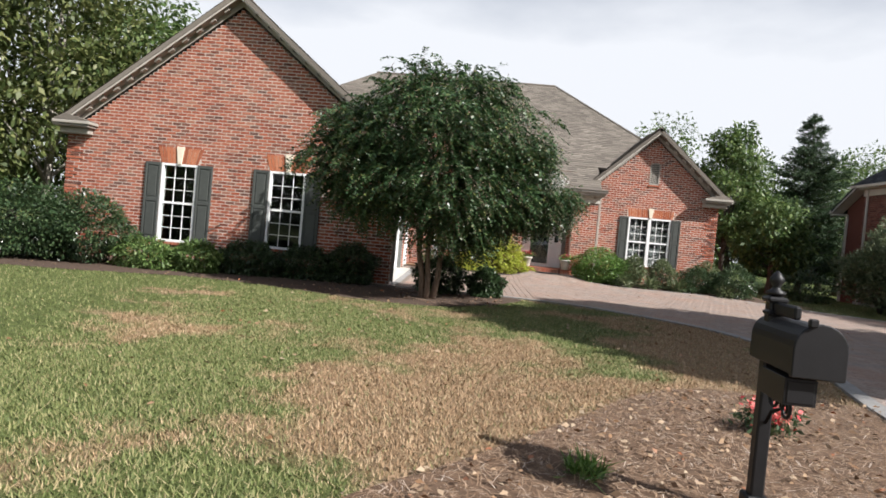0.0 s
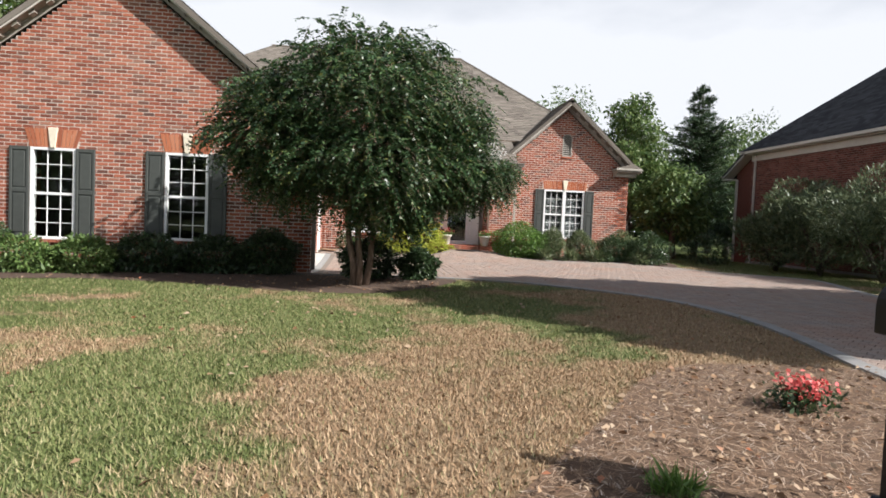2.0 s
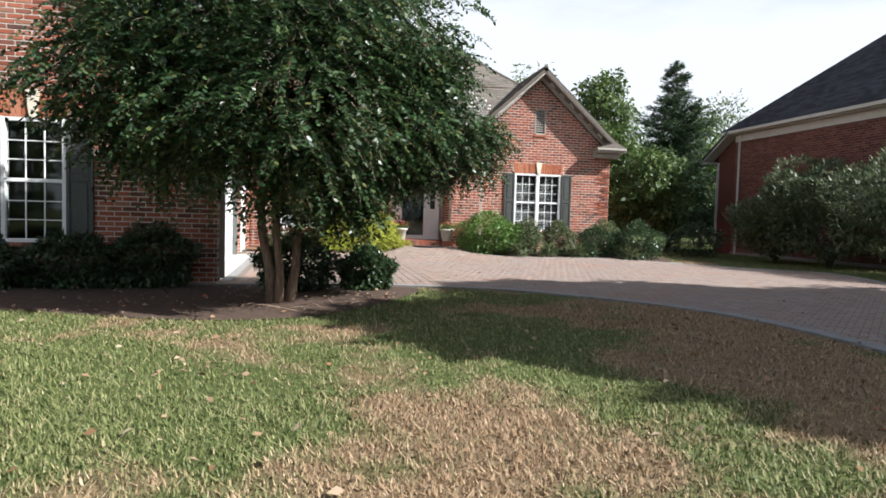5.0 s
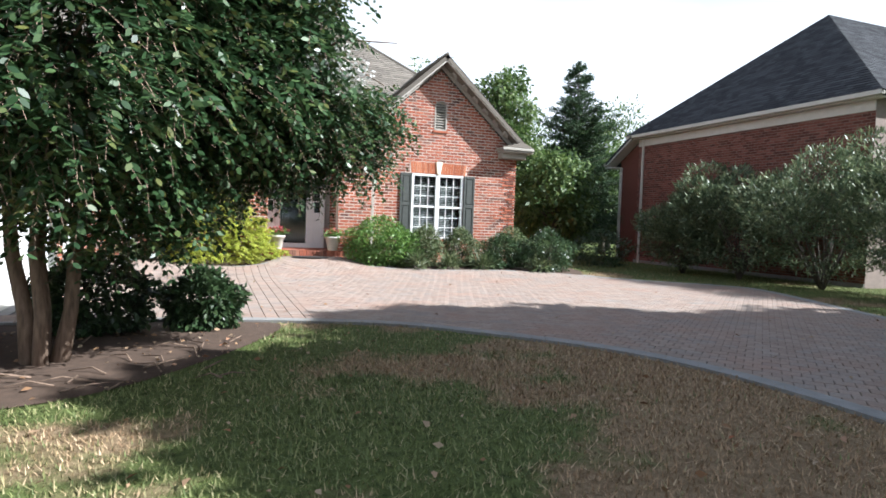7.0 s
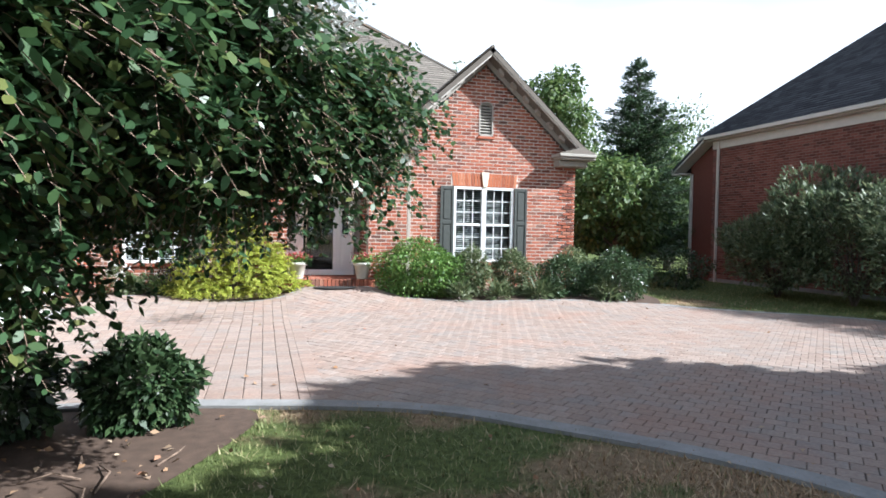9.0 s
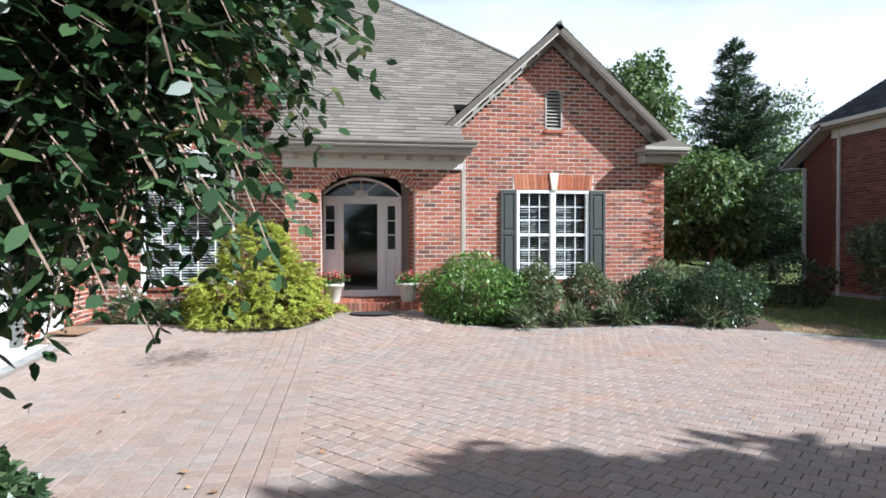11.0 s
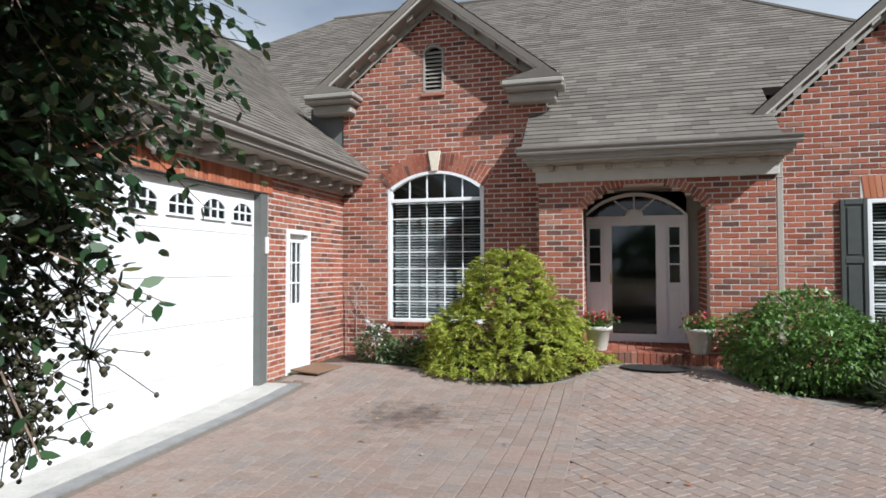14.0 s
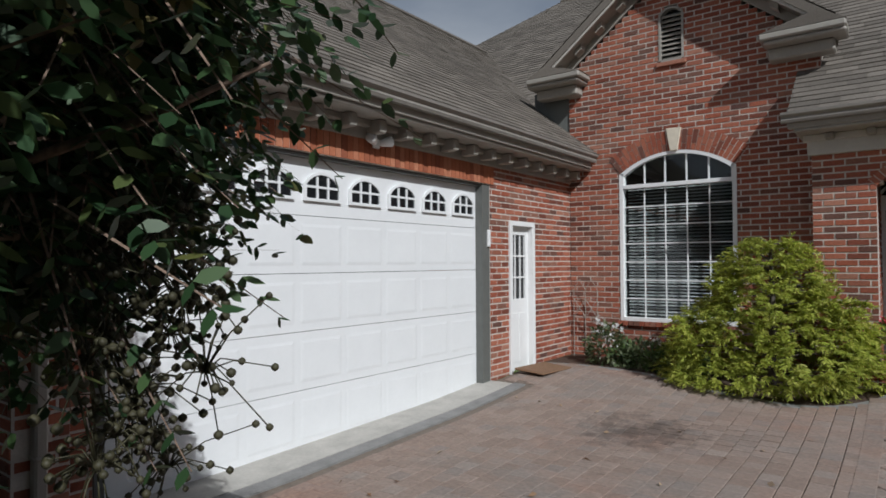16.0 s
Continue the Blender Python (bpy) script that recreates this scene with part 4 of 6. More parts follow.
# ---- garage door ----
gd = tagged(new("garage_door"), "wide white panelled garage door with arched lites, closed", "garage door")
gd.parent = house
GX, GY0, GY1, GZ1 = -2.21, 15.99, 20.77, 2.71
secs, GZB = 5, -0.07
p = Parts()
panel_w = (GY1 - GY0) / 8
for r in range(secs):
    z0, z1 = GZB + (GZ1 - GZB) * r / secs, GZB + (GZ1 - GZB) * (r + 1) / secs - 0.006
    p.box((GX - 0.05, GY0, z0), (GX, GY1, z1))
    for k in range(8):
        a, b = GY0 + panel_w * k + 0.035, GY0 + panel_w * (k + 1) - 0.035
        if r < secs - 1:
            # raised panel with a sloped border
            c, d, e = z0 + 0.075, z1 - 0.075, 0.03
            vs = [(GX + 0.001, a, c), (GX + 0.001, b, c), (GX + 0.001, b, d), (GX + 0.001, a, d), (GX + 0.0045, a + e, c + e), (GX + 0.0045, b - e, c + e), (GX + 0.0045, b - e, d - e), (GX + 0.0045, a + e, d - e)]
            p.add(vs, [(4, 5, 6, 7), (0, 1, 5, 4), (1, 2, 6, 5), (2, 3, 7, 6), (3, 0, 4, 7)])
p.out("door_leaf", DOORWHITE, gd)
turn = Matrix.Rotation(radians(90), 4, "Z")
for k in range(8):
    a, b = GY0 + panel_w * k + 0.09, GY0 + panel_w * (k + 1) - 0.09
    zb, sp, cr = 2.325, 2.46, 2.56
    m = Matrix.Translation((GX + 0.012, 0, 0)) @ turn
    arc = arc_points(a, b, sp, cr, 8)
    Parts().prism([(a, zb)] + arc + [(b, zb)], m, 0.006).out("pane", DARKGLASS, gd)
    f = Parts()
    arc2 = arc_points(a - 0.03, b + 0.03, sp, cr + 0.03, 8)
    m2 = Matrix.Translation((GX + 0.030, 0, 0)) @ turn
    for i in range(8):
        f.prism([arc[i], arc[i + 1], arc2[i + 1], arc2[i]], m2, 0.028)
    f.box((GX + 0.002, a - 0.03, zb - 0.03), (GX + 0.030, b + 0.03, zb)).box((GX + 0.002, a - 0.03, zb), (GX + 0.030, a, sp)).box((GX + 0.002, b, zb), (GX + 0.030, b + 0.03, sp))
    for s in (1, 2):
        y = a + (b - a) * s / 3
        f.box((GX + 0.012, y - 0.011, zb), (GX + 0.027, y + 0.011, cr - 0.02))
    f.box((GX + 0.012, a, 2.425), (GX + 0.026, b, 2.447))
    f.out("lite_frame", DOORWHITE, gd)
p = Parts()
p.box((-2.30, 15.92, -0.12), (-2.10, 15.99, 2.74)).box((-2.30, 20.77, -0.12), (-2.10, 20.94, 2.74)).box((-2.30, 15.99, 2.705), (-2.12, 20.77, 2.735))
p.out("garage_jamb", GREYTRIM, house)
p = Parts()
k = 0
while 15.75 + 0.08 * k < 21.0:
    y = 15.75 + 0.08 * k
    p.box((-2.12, y, 2.745), (-2.075, y + 0.07, 2.985))
    k += 1
p.out("lintel_brick", LINTEL, house)
Parts().box((-2.2, 15.7, 2.74), (-2.086, 21.0, 2.99)).out("lintel_mortar", MORTAR, house)
pad = Parts().box((-2.10, 20.875, 1.90), (-2.07, 20.93, 2.13)).box((-2.072, 20.885, 1.92), (-2.062, 20.92, 2.0))
tagged(pad.out("keypad", WHITE, bevel=0.006), "small white garage keypad on the grey jamb", "keypad")

# side door
sd = tagged(new("side_door"), "white half-glazed side door in a white frame, closed", "door")
sd.parent = house
p = Parts()
p.box((-2.20, 21.42, 0.10), (-2.06, 21.49, 2.28)).box((-2.20, 22.06, 0.10), (-2.06, 22.13, 2.28)).box((-2.20, 21.49, 2.21), (-2.06, 22.06, 2.28)).box((-2.2, 21.42, 0.02), (-2.03, 22.13, 0.10))
p.out("frame", WHITE, sd, bevel=0.005)
p = Parts()
p.box((-2.19, 21.49, 0.10), (-2.15, 22.06, 1.16)).box((-2.19, 21.49, 1.16), (-2.15, 21.57, 2.21)).box((-2.19, 21.98, 1.16), (-2.15, 22.06, 2.21)).box((-2.19, 21.57, 2.09), (-2.15, 21.98, 2.21))
for a, b in ((21.55, 21.75), (21.80, 22.0)):
    p.box((-2.15, a, 0.25), (-2.142, b, 0.95))
for z in (1.46, 1.77):
    p.box((-2.175, 21.57, z), (-2.155, 21.98, z + 0.022))
for y in (21.70, 21.84):
    p.box((-2.174, y, 1.16), (-2.156, y + 0.02, 2.09))
p.out("door_leaf", WHITE, sd)
Parts().box((-2.185, 21.57, 1.16), (-2.18, 21.98, 2.09)).out("pane", DARKGLASS, sd)
Parts().lathe([(0.012, 0), (0.03, 0.02), (0.03, 0.05), (0.012, 0.06)], (-2.12, 21.53, 1.03), 12).out("knob", BRASS, sd, True)

# ---- porch and front door ----
p = Parts()
p.box((2.1, 22.70, 0.0), (3.88, 24.2, 0.46)).box((1.9, 22.62, 0.0), (4.0, 22.9, 0.42))
porch = p.out("porch_floor", MORTAR, house)
p = Parts()
for k in range(24):
    x = 1.92 + k * 0.0865
    p.box((x, 22.57, 0.20), (x + 0.076, 22.80, 0.475))
for i in range(8):
    for k in range(14):
        x = 2.12 + k * 0.125
        p.box((x, 22.82 + i * 0.166, 0.44), (x + 0.114, 22.82 + i * 0.166 + 0.156, 0.472))
p.out("porch_brick", BRICK, porch)
fd = tagged(new("front_door"), "white front entry with storm door, sidelites and fanlight", "door")
fd.parent = house
YD = 24.06
p = Parts()
for a, b in ((2.04, 2.10), (2.38, 2.48), (3.26, 3.38), (3.64, 3.72)):
    p.box((a, YD, 0.42), (b, YD + 0.1, 2.56))
p.box((2.10, YD + 0.004, 2.45), (3.64, YD + 0.1, 2.56)).box((2.04, YD - 0.03, 0.42), (3.72, YD + 0.1, 0.52))
for a, b in ((2.10, 2.38), (3.38, 3.64)):
    p.box((a, YD + 0.03, 0.52), (b, YD + 0.08, 1.45)).box((a, YD + 0.03, 2.36), (b, YD + 0.08, 2.45))
    p.box((a, YD + 0.03, 1.45), (a + 0.05, YD + 0.08, 2.36)).box((b - 0.05, YD + 0.03, 1.45), (b, YD + 0.08, 2.36))
    p.box((a + 0.06, YD + 0.022, 0.65), (b - 0.06, YD + 0.03, 1.32))
    for z in (1.74, 2.04):
        p.box((a + 0.05, YD + 0.034, z), (b - 0.05, YD + 0.07, z + 0.025))
fan_o, fan_i = arc_points(2.04, 3.72, 2.56, 2.95), arc_points(2.11, 3.65, 2.58, 2.89)
for i in range(14):
    p.prism([fan_o[i], fan_o[i + 1], fan_i[i + 1], fan_i[i]], Matrix.Translation((0, YD, 0)), 0.1)
for ang in (-50, 0, 50):
    m = Matrix.Translation((2.88, YD + 0.02, 2.56)) @ Matrix.Rotation(radians(ang), 4, "Y")
    p.box((-0.012, 0, 0.1), (0.012, 0.03, 0.34 if ang == 0 else 0.42), m)
p.prism([(2.88 + 0.15 * math.cos(a * 0.3142), 2.56 + 0.12 * math.sin(a * 0.3142)) for a in range(11)], Matrix.Translation((0, YD + 0.02, 0)), 0.02)
p.out("frame", WHITE, fd, bevel=0.004)
Parts().box((2.48, YD + 0.05, 0.52), (3.26, YD + 0.09, 2.45)).out("door_leaf", DARKGLASS, fd)
p = Parts().box((2.48, YD - 0.01, 0.52), (2.515, YD + 0.02, 2.45)).box((3.215, YD - 0.01, 0.52), (3.26, YD + 0.02, 2.45)).box((2.515, YD - 0.01, 2.40), (3.215, YD + 0.02, 2.45)).box((2.515, YD - 0.01, 0.52), (3.215, YD + 0.02, 0.60))
p.out("storm_frame", WHITE, fd, bevel=0.004)
g = Parts().box((2.515, YD, 0.60), (3.215, YD + 0.004, 2.40)).out("pane", GLASS, fd)
for a, b in ((2.15, 2.33), (3.43, 3.59)):
    Parts().box((a, YD + 0.05, 1.45), (b, YD + 0.055, 2.36)).out("pane", DARKGLASS, fd)
Parts().prism([(2.1, 2.56)] + fan_i + [(3.66, 2.56)], Matrix.Translation((0, YD + 0.055, 0)), 0.005).out("pane", DARKGLASS, fd)
Parts().box((2.487, YD - 0.04, 1.42), (2.507, YD - 0.01, 1.60)).box((2.485, YD - 0.07, 1.47), (2.51, YD - 0.04, 1.50)).out("handle", BRASS, fd)

# ---- plants ----


def unit(v):
    return v / np.maximum(1e-9, np.linalg.norm(v, axis=1, keepdims=True))


def leaf_quads(at, along, size, width, droop=0.0, curl=0.25):
    """Kite-shaped leaves: at (n,3) base, along (n,3) direction, size (n,), returns (4n,3)."""
    n = len(at)
    along = unit(along + np.array([0, 0, -droop]))
    side = unit(np.cross(along, rng.normal(size=(n, 3)) * 0.5 + np.array([0, 0, 1.0])))
    up = np.cross(side, along)
    s = size[:, None]
    mid = at + along * s * 0.45
    tip = at + along * s - up * s * curl
    out = np.empty((n, 4, 3))
    out[:, 0], out[:, 1], out[:, 2], out[:, 3] = at, mid + side * s * width / 2, tip, mid - side * s * width / 2
    return out.reshape(-1, 3)


def leaf_hexes(at, along, size, width, droop=0.0):
    """Pointed oval leaves with six corners."""
    n = len(at)
    along = unit(along + np.array([0, 0, -droop]))
    side = unit(np.cross(along, rng.normal(size=(n, 3)) * 0.5 + np.array([0, 0, 1.0])))
    s = size[:, None]
    w = side * s * width / 2
    out = np.empty((n, 6, 3))
    out[:, 0], out[:, 1], out[:, 2] = at, at + along * s * 0.3 + w * 0.9, at + along * s * 0.65 + w * 0.8
    out[:, 3], out[:, 4], out[:, 5] = at + along * s, at + along * s * 0.65 - w * 0.8, at + along * s * 0.3 - w * 0.9
    return out.reshape(-1, 3)


def in_blobs(blobs, n, shell=0.55):
    """Points spread through ellipsoids, most of them near the skin; with the outward direction."""
    vol = np.array([b[3] * b[4] + b[4] * b[5] + b[3] * b[5] for b in blobs])
    pick = rng.choice(len(blobs), n, p=vol / vol.sum())
    b = np.array(blobs)[pick]
    d = unit(rng.normal(size=(n, 3)))
    r = shell + (1 - shell) * rng.random(n) ** 0.6
    lump = 1 + 0.16 * np.sin(d[:, 0] * 5 + pick * 1.7) * np.sin(d[:, 1] * 4 + pick) + 0.12 * np.sin(d[:, 2] * 7 + pick * 2.1)
    return b[:, :3] + d * b[:, 3:6] * (r * lump)[:, None], d


def stems(name, root, targets, r0, mat, parent, kink=0.25):
    p = Parts()
    for t in targets:
        a, b = Vector(root), Vector(t)
        mid = a.lerp(b, 0.45) + Vector((random.uniform(-kink, kink), random.uniform(-kink, kink), random.uniform(0, kink)))
        a = a + Vector((random.uniform(-r0, r0), random.uniform(-r0, r0), 0))
        p.tube([a, a.lerp(mid, 0.5) + Vector((0, 0, 0.1 * kink)), mid, mid.lerp(b, 0.6), b], [r0, r0 * 0.85, r0 * 0.65, r0 * 0.4, r0 * 0.15], 7)
    return p.out(name, mat, parent, True)


def shrub(name, label, blobs, n, size, width, mat, category="shrub", droop=0.0, shell=0.5, group="", upright=0.3, wood=DARKBARK):
    x, y = np.mean([b[0] for b in blobs]), np.mean([b[1] for b in blobs])
    z = rise(x, y)
    root = tagged(new(name), label, category, group)
    root.location = (x, y, z)
    at, d = in_blobs(blobs, n, shell)
    keep = at[:, 2] > z + 0.02
    at, d = at[keep], d[keep]
    way = d + rng.normal(size=at.shape) * 0.7 + np.array([0, 0, upright])
    q = leaf_quads(at, way, size * (0.6 + 0.8 * rng.random(len(at))), width, droop)
    q = q - np.array([x, y, z])
    leaves = mesh_np("leaves", q, 4, mat, root)
    tagged(leaves, kind="stuff")
    stems("stems", (0, 0, -0.03), [(b[0] - x + random.uniform(-0.2, 0.2) * b[3], b[1] - y, b[2] - z + 0.3 * b[5]) for b in blobs for _ in range(2)], 0.025, wood, root, 0.1)
    return root


def tree(name, label, x, y, height, trunk_h, radius, n, size, leaf, bark, r0=0.16, lobes=14, squash=0.8, category="tree"):
    root = tagged(new(name), label, category)
    root.location = (x, y, rise(x, y))
    blobs, ends = [], []
    for k in range(lobes):
        a = k * 2.399963
        t = (k + 0.5) / lobes
        zz = trunk_h + (height - trunk_h) * (0.12 + 0.78 * t)
        spread = radius * math.sin(math.pi * (0.25 + 0.68 * t)) * random.uniform(0.5, 0.85)
        s = radius * random.uniform(0.32, 0.5)
        blobs.append((spread * math.cos(a), spread * math.sin(a), zz, s, s, s * squash))
        ends.append((spread * math.cos(a), spread * math.sin(a), zz))
    at, d = in_blobs(blobs, n, 0.25)
    q = leaf_quads(at, d + rng.normal(size=at.shape) * 0.8, size * (0.6 + 0.8 * rng.random(n)), 0.55, 0.4)
    tagged(mesh_np("leaves", q, 4, leaf, root), kind="stuff")
    p = Parts()
    p.tube([(0, 0, -0.1), (0.03, 0.02, trunk_h * 0.6), (0, 0, trunk_h), (0.1, 0, height * 0.8)], [r0 * 1.25, r0, r0 * 0.85, r0 * 0.2], 9)
    for e in ends:
        a = Vector((0, 0, trunk_h * random.uniform(0.75, 1.0) + (e[2] - trunk_h) * 0.35))
        b = Vector(e)
        p.tube([a, a.lerp(b, 0.5) + Vector((0, 0, 0.15)), b], [r0 * 0.4, r0 * 0.25, r0 * 0.08], 6)
    p.out("trunk", bark, root, True)
    return root


def conifer(name, label, x, y, height, radius, mat):
    root = tagged(new(name), label, "conifer tree")
    root.location = (x, y, rise(x, y))
    p = Parts().tube([(0, 0, -0.1), (0, 0, height * 0.5), (0, 0, height)], [0.18, 0.11, 0.015], 8)
    quads = []
    z = 0.5
    while z < height - 0.05:
        t = z / height
        reach = radius * (1 - t) ** 0.8 * (1 + 0.18 * math.sin(z * 2.3)) + 0.06
        for k in range(9 if t < 0.8 else 6):
            a = random.uniform(0, 6.283)
            r = reach * random.uniform(0.45, 1.15)
            end = Vector((math.cos(a) * r, math.sin(a) * r, z + 0.30 * r - 0.12 * r * r / max(0.4, reach)))
            p.tube([(0, 0, z), Vector((0, 0, z)).lerp(end, 0.5) - Vector((0, 0, 0.05)), end], [0.025, 0.016, 0.004], 3)
            m = int(24 + 75 * r)
            s = rng.random(m) ** 0.6
            wide = 0.05 + 0.16 * r * (1 - s) ** 0.7
            base = np.array([[0, 0, z]]) * (1 - s[:, None]) + np.array([list(end)]) * s[:, None] + np.stack([-math.sin(a) * wide * rng.normal(size=m), math.cos(a) * wide * rng.normal(size=m), rng.normal(size=m) * 0.05], 1)
            way = np.array([[math.cos(a), math.sin(a), 0.45]]) + rng.normal(size=(m, 3)) * 0.45
            quads.append(leaf_quads(base, way, 0.20 * (0.5 + 0.8 * rng.random(m)), 0.2, 0.1))
        z += 0.17
    p.out("trunk", DARKBARK, root, True)
    tagged(mesh_np("needles", np.concatenate(quads), 4, mat, root), kind="stuff")
    return root


# crape myrtle on the lawn
def myrtle():
    X, Y = -0.5, 12.75
    root = tagged(new("crape_myrtle"), "multi-stemmed crape myrtle with drooping dark leaves and seed heads", "tree")
    root.location = (X, Y, 0)
    blobs = [(-0.1, 0.0, 3.15, 2.25, 2.0, 1.6), (-1.5, -0.2, 2.75, 1.2, 1.2, 1.0), (1.5, 0.1, 2.75, 1.15, 1.1, 1.0), (2.0, 0.35, 2.05, 0.72, 0.6, 0.6), (0.2, -1.2, 2.4, 1.5, 0.9, 1.0),
             (1.5, 1.7, 1.75, 0.4, 0.35, 0.6), (0.7, 1.6, 2.2, 0.9, 0.7, 1.0), (1.9, 1.0, 2.85, 0.8, 0.6, 0.5), (1.35, 1.75, 2.35, 0.6, 0.5, 0.4), (2.45, 0.5, 2.6, 0.6, 0.5, 0.42), (0.3, 0.0, 4.2, 1.3, 1.2, 0.6), (0.55, -0.1, 1.55, 0.6, 0.8, 0.5), (2.45, -0.1, 2.25, 0.5, 0.4, 0.45), (1.9, -0.45, 2.75, 0.85, 0.6, 0.6), (2.4, -0.1, 2.7, 0.5, 0.45, 0.45)]
    n = 9200
    at, d = in_blobs(blobs, n, 0.5)
    eye = np.linalg.norm(at + np.array([X, Y, 0]) - np.array([2.5, 13.6, 1.67]), axis=1)
    near = (at[:, 1] + Y > 12.2) & (at[:, 1] + Y < 12.9) & (at[:, 2] > 1.92)
    keep = (~((at[:, 0] + X > 1.8) & (at[:, 2] < 2.25) & (at[:, 1] + Y > 11.9)) | near) & (at[:, 0] + X < 2.3) & (at[:, 2] > 0.8 + 0.45 * np.maximum(0, -at[:, 0])) & (eye > 1.1) & ((at[:, 1] + Y < 13.7) | (at[:, 2] > 1.9) | ((np.abs(at[:, 0] + X - 1.1) < 0.25) & (at[:, 2] > 1.6)))
    keep &= ~((at[:, 0] + X > 1.1) & (at[:, 1] + Y < 13.7) & (at[:, 2] < 1.72))
    open_side = (2.44 - at[:, 0] - X) - np.where(at[:, 2] < 2.2, 1.3, 0.75) * (at[:, 1] + Y - 13.95)
    keep &= (open_side > np.where(at[:, 2] < 2.2, 0.46, 0.28)) | (at[:, 1] + Y < 13.2)
    at, d = at[keep], d[keep]
    # the dense bough that reaches over the lawn towards the drive
    bough = [(2.0, -0.25, 2.35, 0.7, 0.45, 0.6), (2.5, -0.1, 2.3, 0.3, 0.3, 0.42), (1.7, 0.1, 2.0, 0.5, 0.4, 0.5), (1.35, 0.3, 1.7, 0.4, 0.35, 0.45), (1.5, -0.3, 2.9, 0.7, 0.5, 0.6)]
    more, out = in_blobs(bough, 2900, 0.2)
    fits = (more[:, 0] + X < 2.32) & (more[:, 1] + Y < 13.25) & (more[:, 2] > 1.78)
    at, d = np.concatenate([at, more[fits]]), np.concatenate([d, out[fits]])
    # the bough that hangs before the garage door
    bough = [(0.9, 1.75, 2.4, 0.85, 0.5, 0.6), (1.3, 1.6, 2.65, 0.6, 0.45, 0.4), (0.55, 1.6, 1.95, 0.55, 0.45, 0.45), (0.2, 2.0, 2.3, 0.6, 0.4, 0.6)]
    more, out = in_blobs(bough, 2400, 0.15)
    gx, gy, gz = more[:, 0] + X, more[:, 1] + Y, more[:, 2]
    fits = (np.hypot(gx - 2.5, gy - 13.7) > 1.15) & ((2.44 - gx) - 0.75 * (gy - 13.95) > 0.34) & (gz > 1.62) & (gx > -1.2) & (gy < 15.0)
    at, d = np.concatenate([at, more[fits]]), np.concatenate([d, out[fits]])
    fits = ~((at[:, 0] + X > 1.75) & (at[:, 2] > 2.5) & (at[:, 1] + Y < 13.5))
    at, d = at[fits], d[fits]
    n = len(at)
    per = 16
    way = unit(d * np.array([1, 1, 0.35]) + rng.normal(size=(n, 3)) * 0.35 + np.array([0, 0, -0.35]))
    length = 0.26 + 0.2 * rng.random(n)
    side = unit(np.cross(way, np.array([0, 0, 1.0]) + rng.normal(size=(n, 3)) * 0.3))
    quads = []
    small = np.where((at[:, 0] + X > 0.7) & (at[:, 1] + Y > 12.0), 0.78, 1.05)
    for k in range(per):
        s = (k // 2 + 0.6) / (per / 2)
        sg = 1 if k % 2 else -1
        base = at + way * (length * s)[:, None] + np.array([0, 0, -0.16]) * (s * s)
        leafway = side * sg + way * 0.55 + rng.normal(size=(n, 3)) * 0.22 + np.array([0, 0, -0.25])
        quads.append(leaf_hexes(base, leafway, (0.078 - 0.02 * s) * small * (0.8 + 0.5 * rng.random(n)), 0.52, 0.1))
    q = np.concatenate(quads)
    tagged(mesh_np("leaves", q, 6, MYRTLE, root), kind="stuff")
    # twigs as thin three-sided strips
    a, b = at - way * 0.10, at + way * length[:, None] + np.array([0, 0, -0.14])
    w = side * 0.004
    tw = np.stack([a - w, a + w, b + w * 0.4, b - w * 0.4], axis=1).reshape(-1, 3)
    tagged(mesh_np("twigs", tw, 4, BARK, root), kind="stuff")
    # stems and limbs
    p = Parts()
    heads = []
    for k, (a, lean, r) in enumerate(((0.2, 0.30, 0.058), (1.9, 0.22, 0.05), (3.2, 0.26, 0.062), (4.6, 0.2, 0.048))):
        b = Vector((0.10 * math.cos(a), 0.10 * math.sin(a), -0.05))
        h = Vector((lean * math.cos(a), lean * math.sin(a), 1.35))
        p.tube([b, b.lerp(h, 0.35) + Vector((0.02, -0.02, 0)), b.lerp(h, 0.7) + Vector((-0.03, 0.02, 0)), h], [r * 1.35, r, r * 0.92, r * 0.8], 8)
        heads.append((h, r))
    for bl in blobs:
        e = Vector(bl[:3])
        h, r = min(heads, key=lambda q: (q[0] - e).length)
        p.tube([h, h.lerp(e, 0.5) + Vector((0, 0, 0.2)), e], [r * 0.7, r * 0.45, r * 0.2], 6)
        for _ in range(5):
            o = e + Vector((random.uniform(-1, 1) * bl[3], random.uniform(-1, 1) * bl[4], random.uniform(-0.7, 0.7) * bl[5]))
            p.tube([e.lerp(h, 0.3), e.lerp(o, 0.5) + Vector((0, 0, 0.06)), o], [r * 0.3, r * 0.18, 0.004], 5)
    p.out("trunk", BARK, root, True)
    # seed heads, pods and blossom
    pods, seeds, bloom = Parts(), [], []
    spots = [(1.62 - 0.05 * (k % 4), 1.80 + 0.06 * (k % 5), 1.28 + 0.04 * k) for k in range(15)] + [(1.45, 2.0, 1.25), (1.35, 2.1, 1.15), (1.8, 1.6, 2.2), (1.9, 1.5, 2.3), (1.7, 1.75, 2.1), (1.35, 2.1, 1.5)]
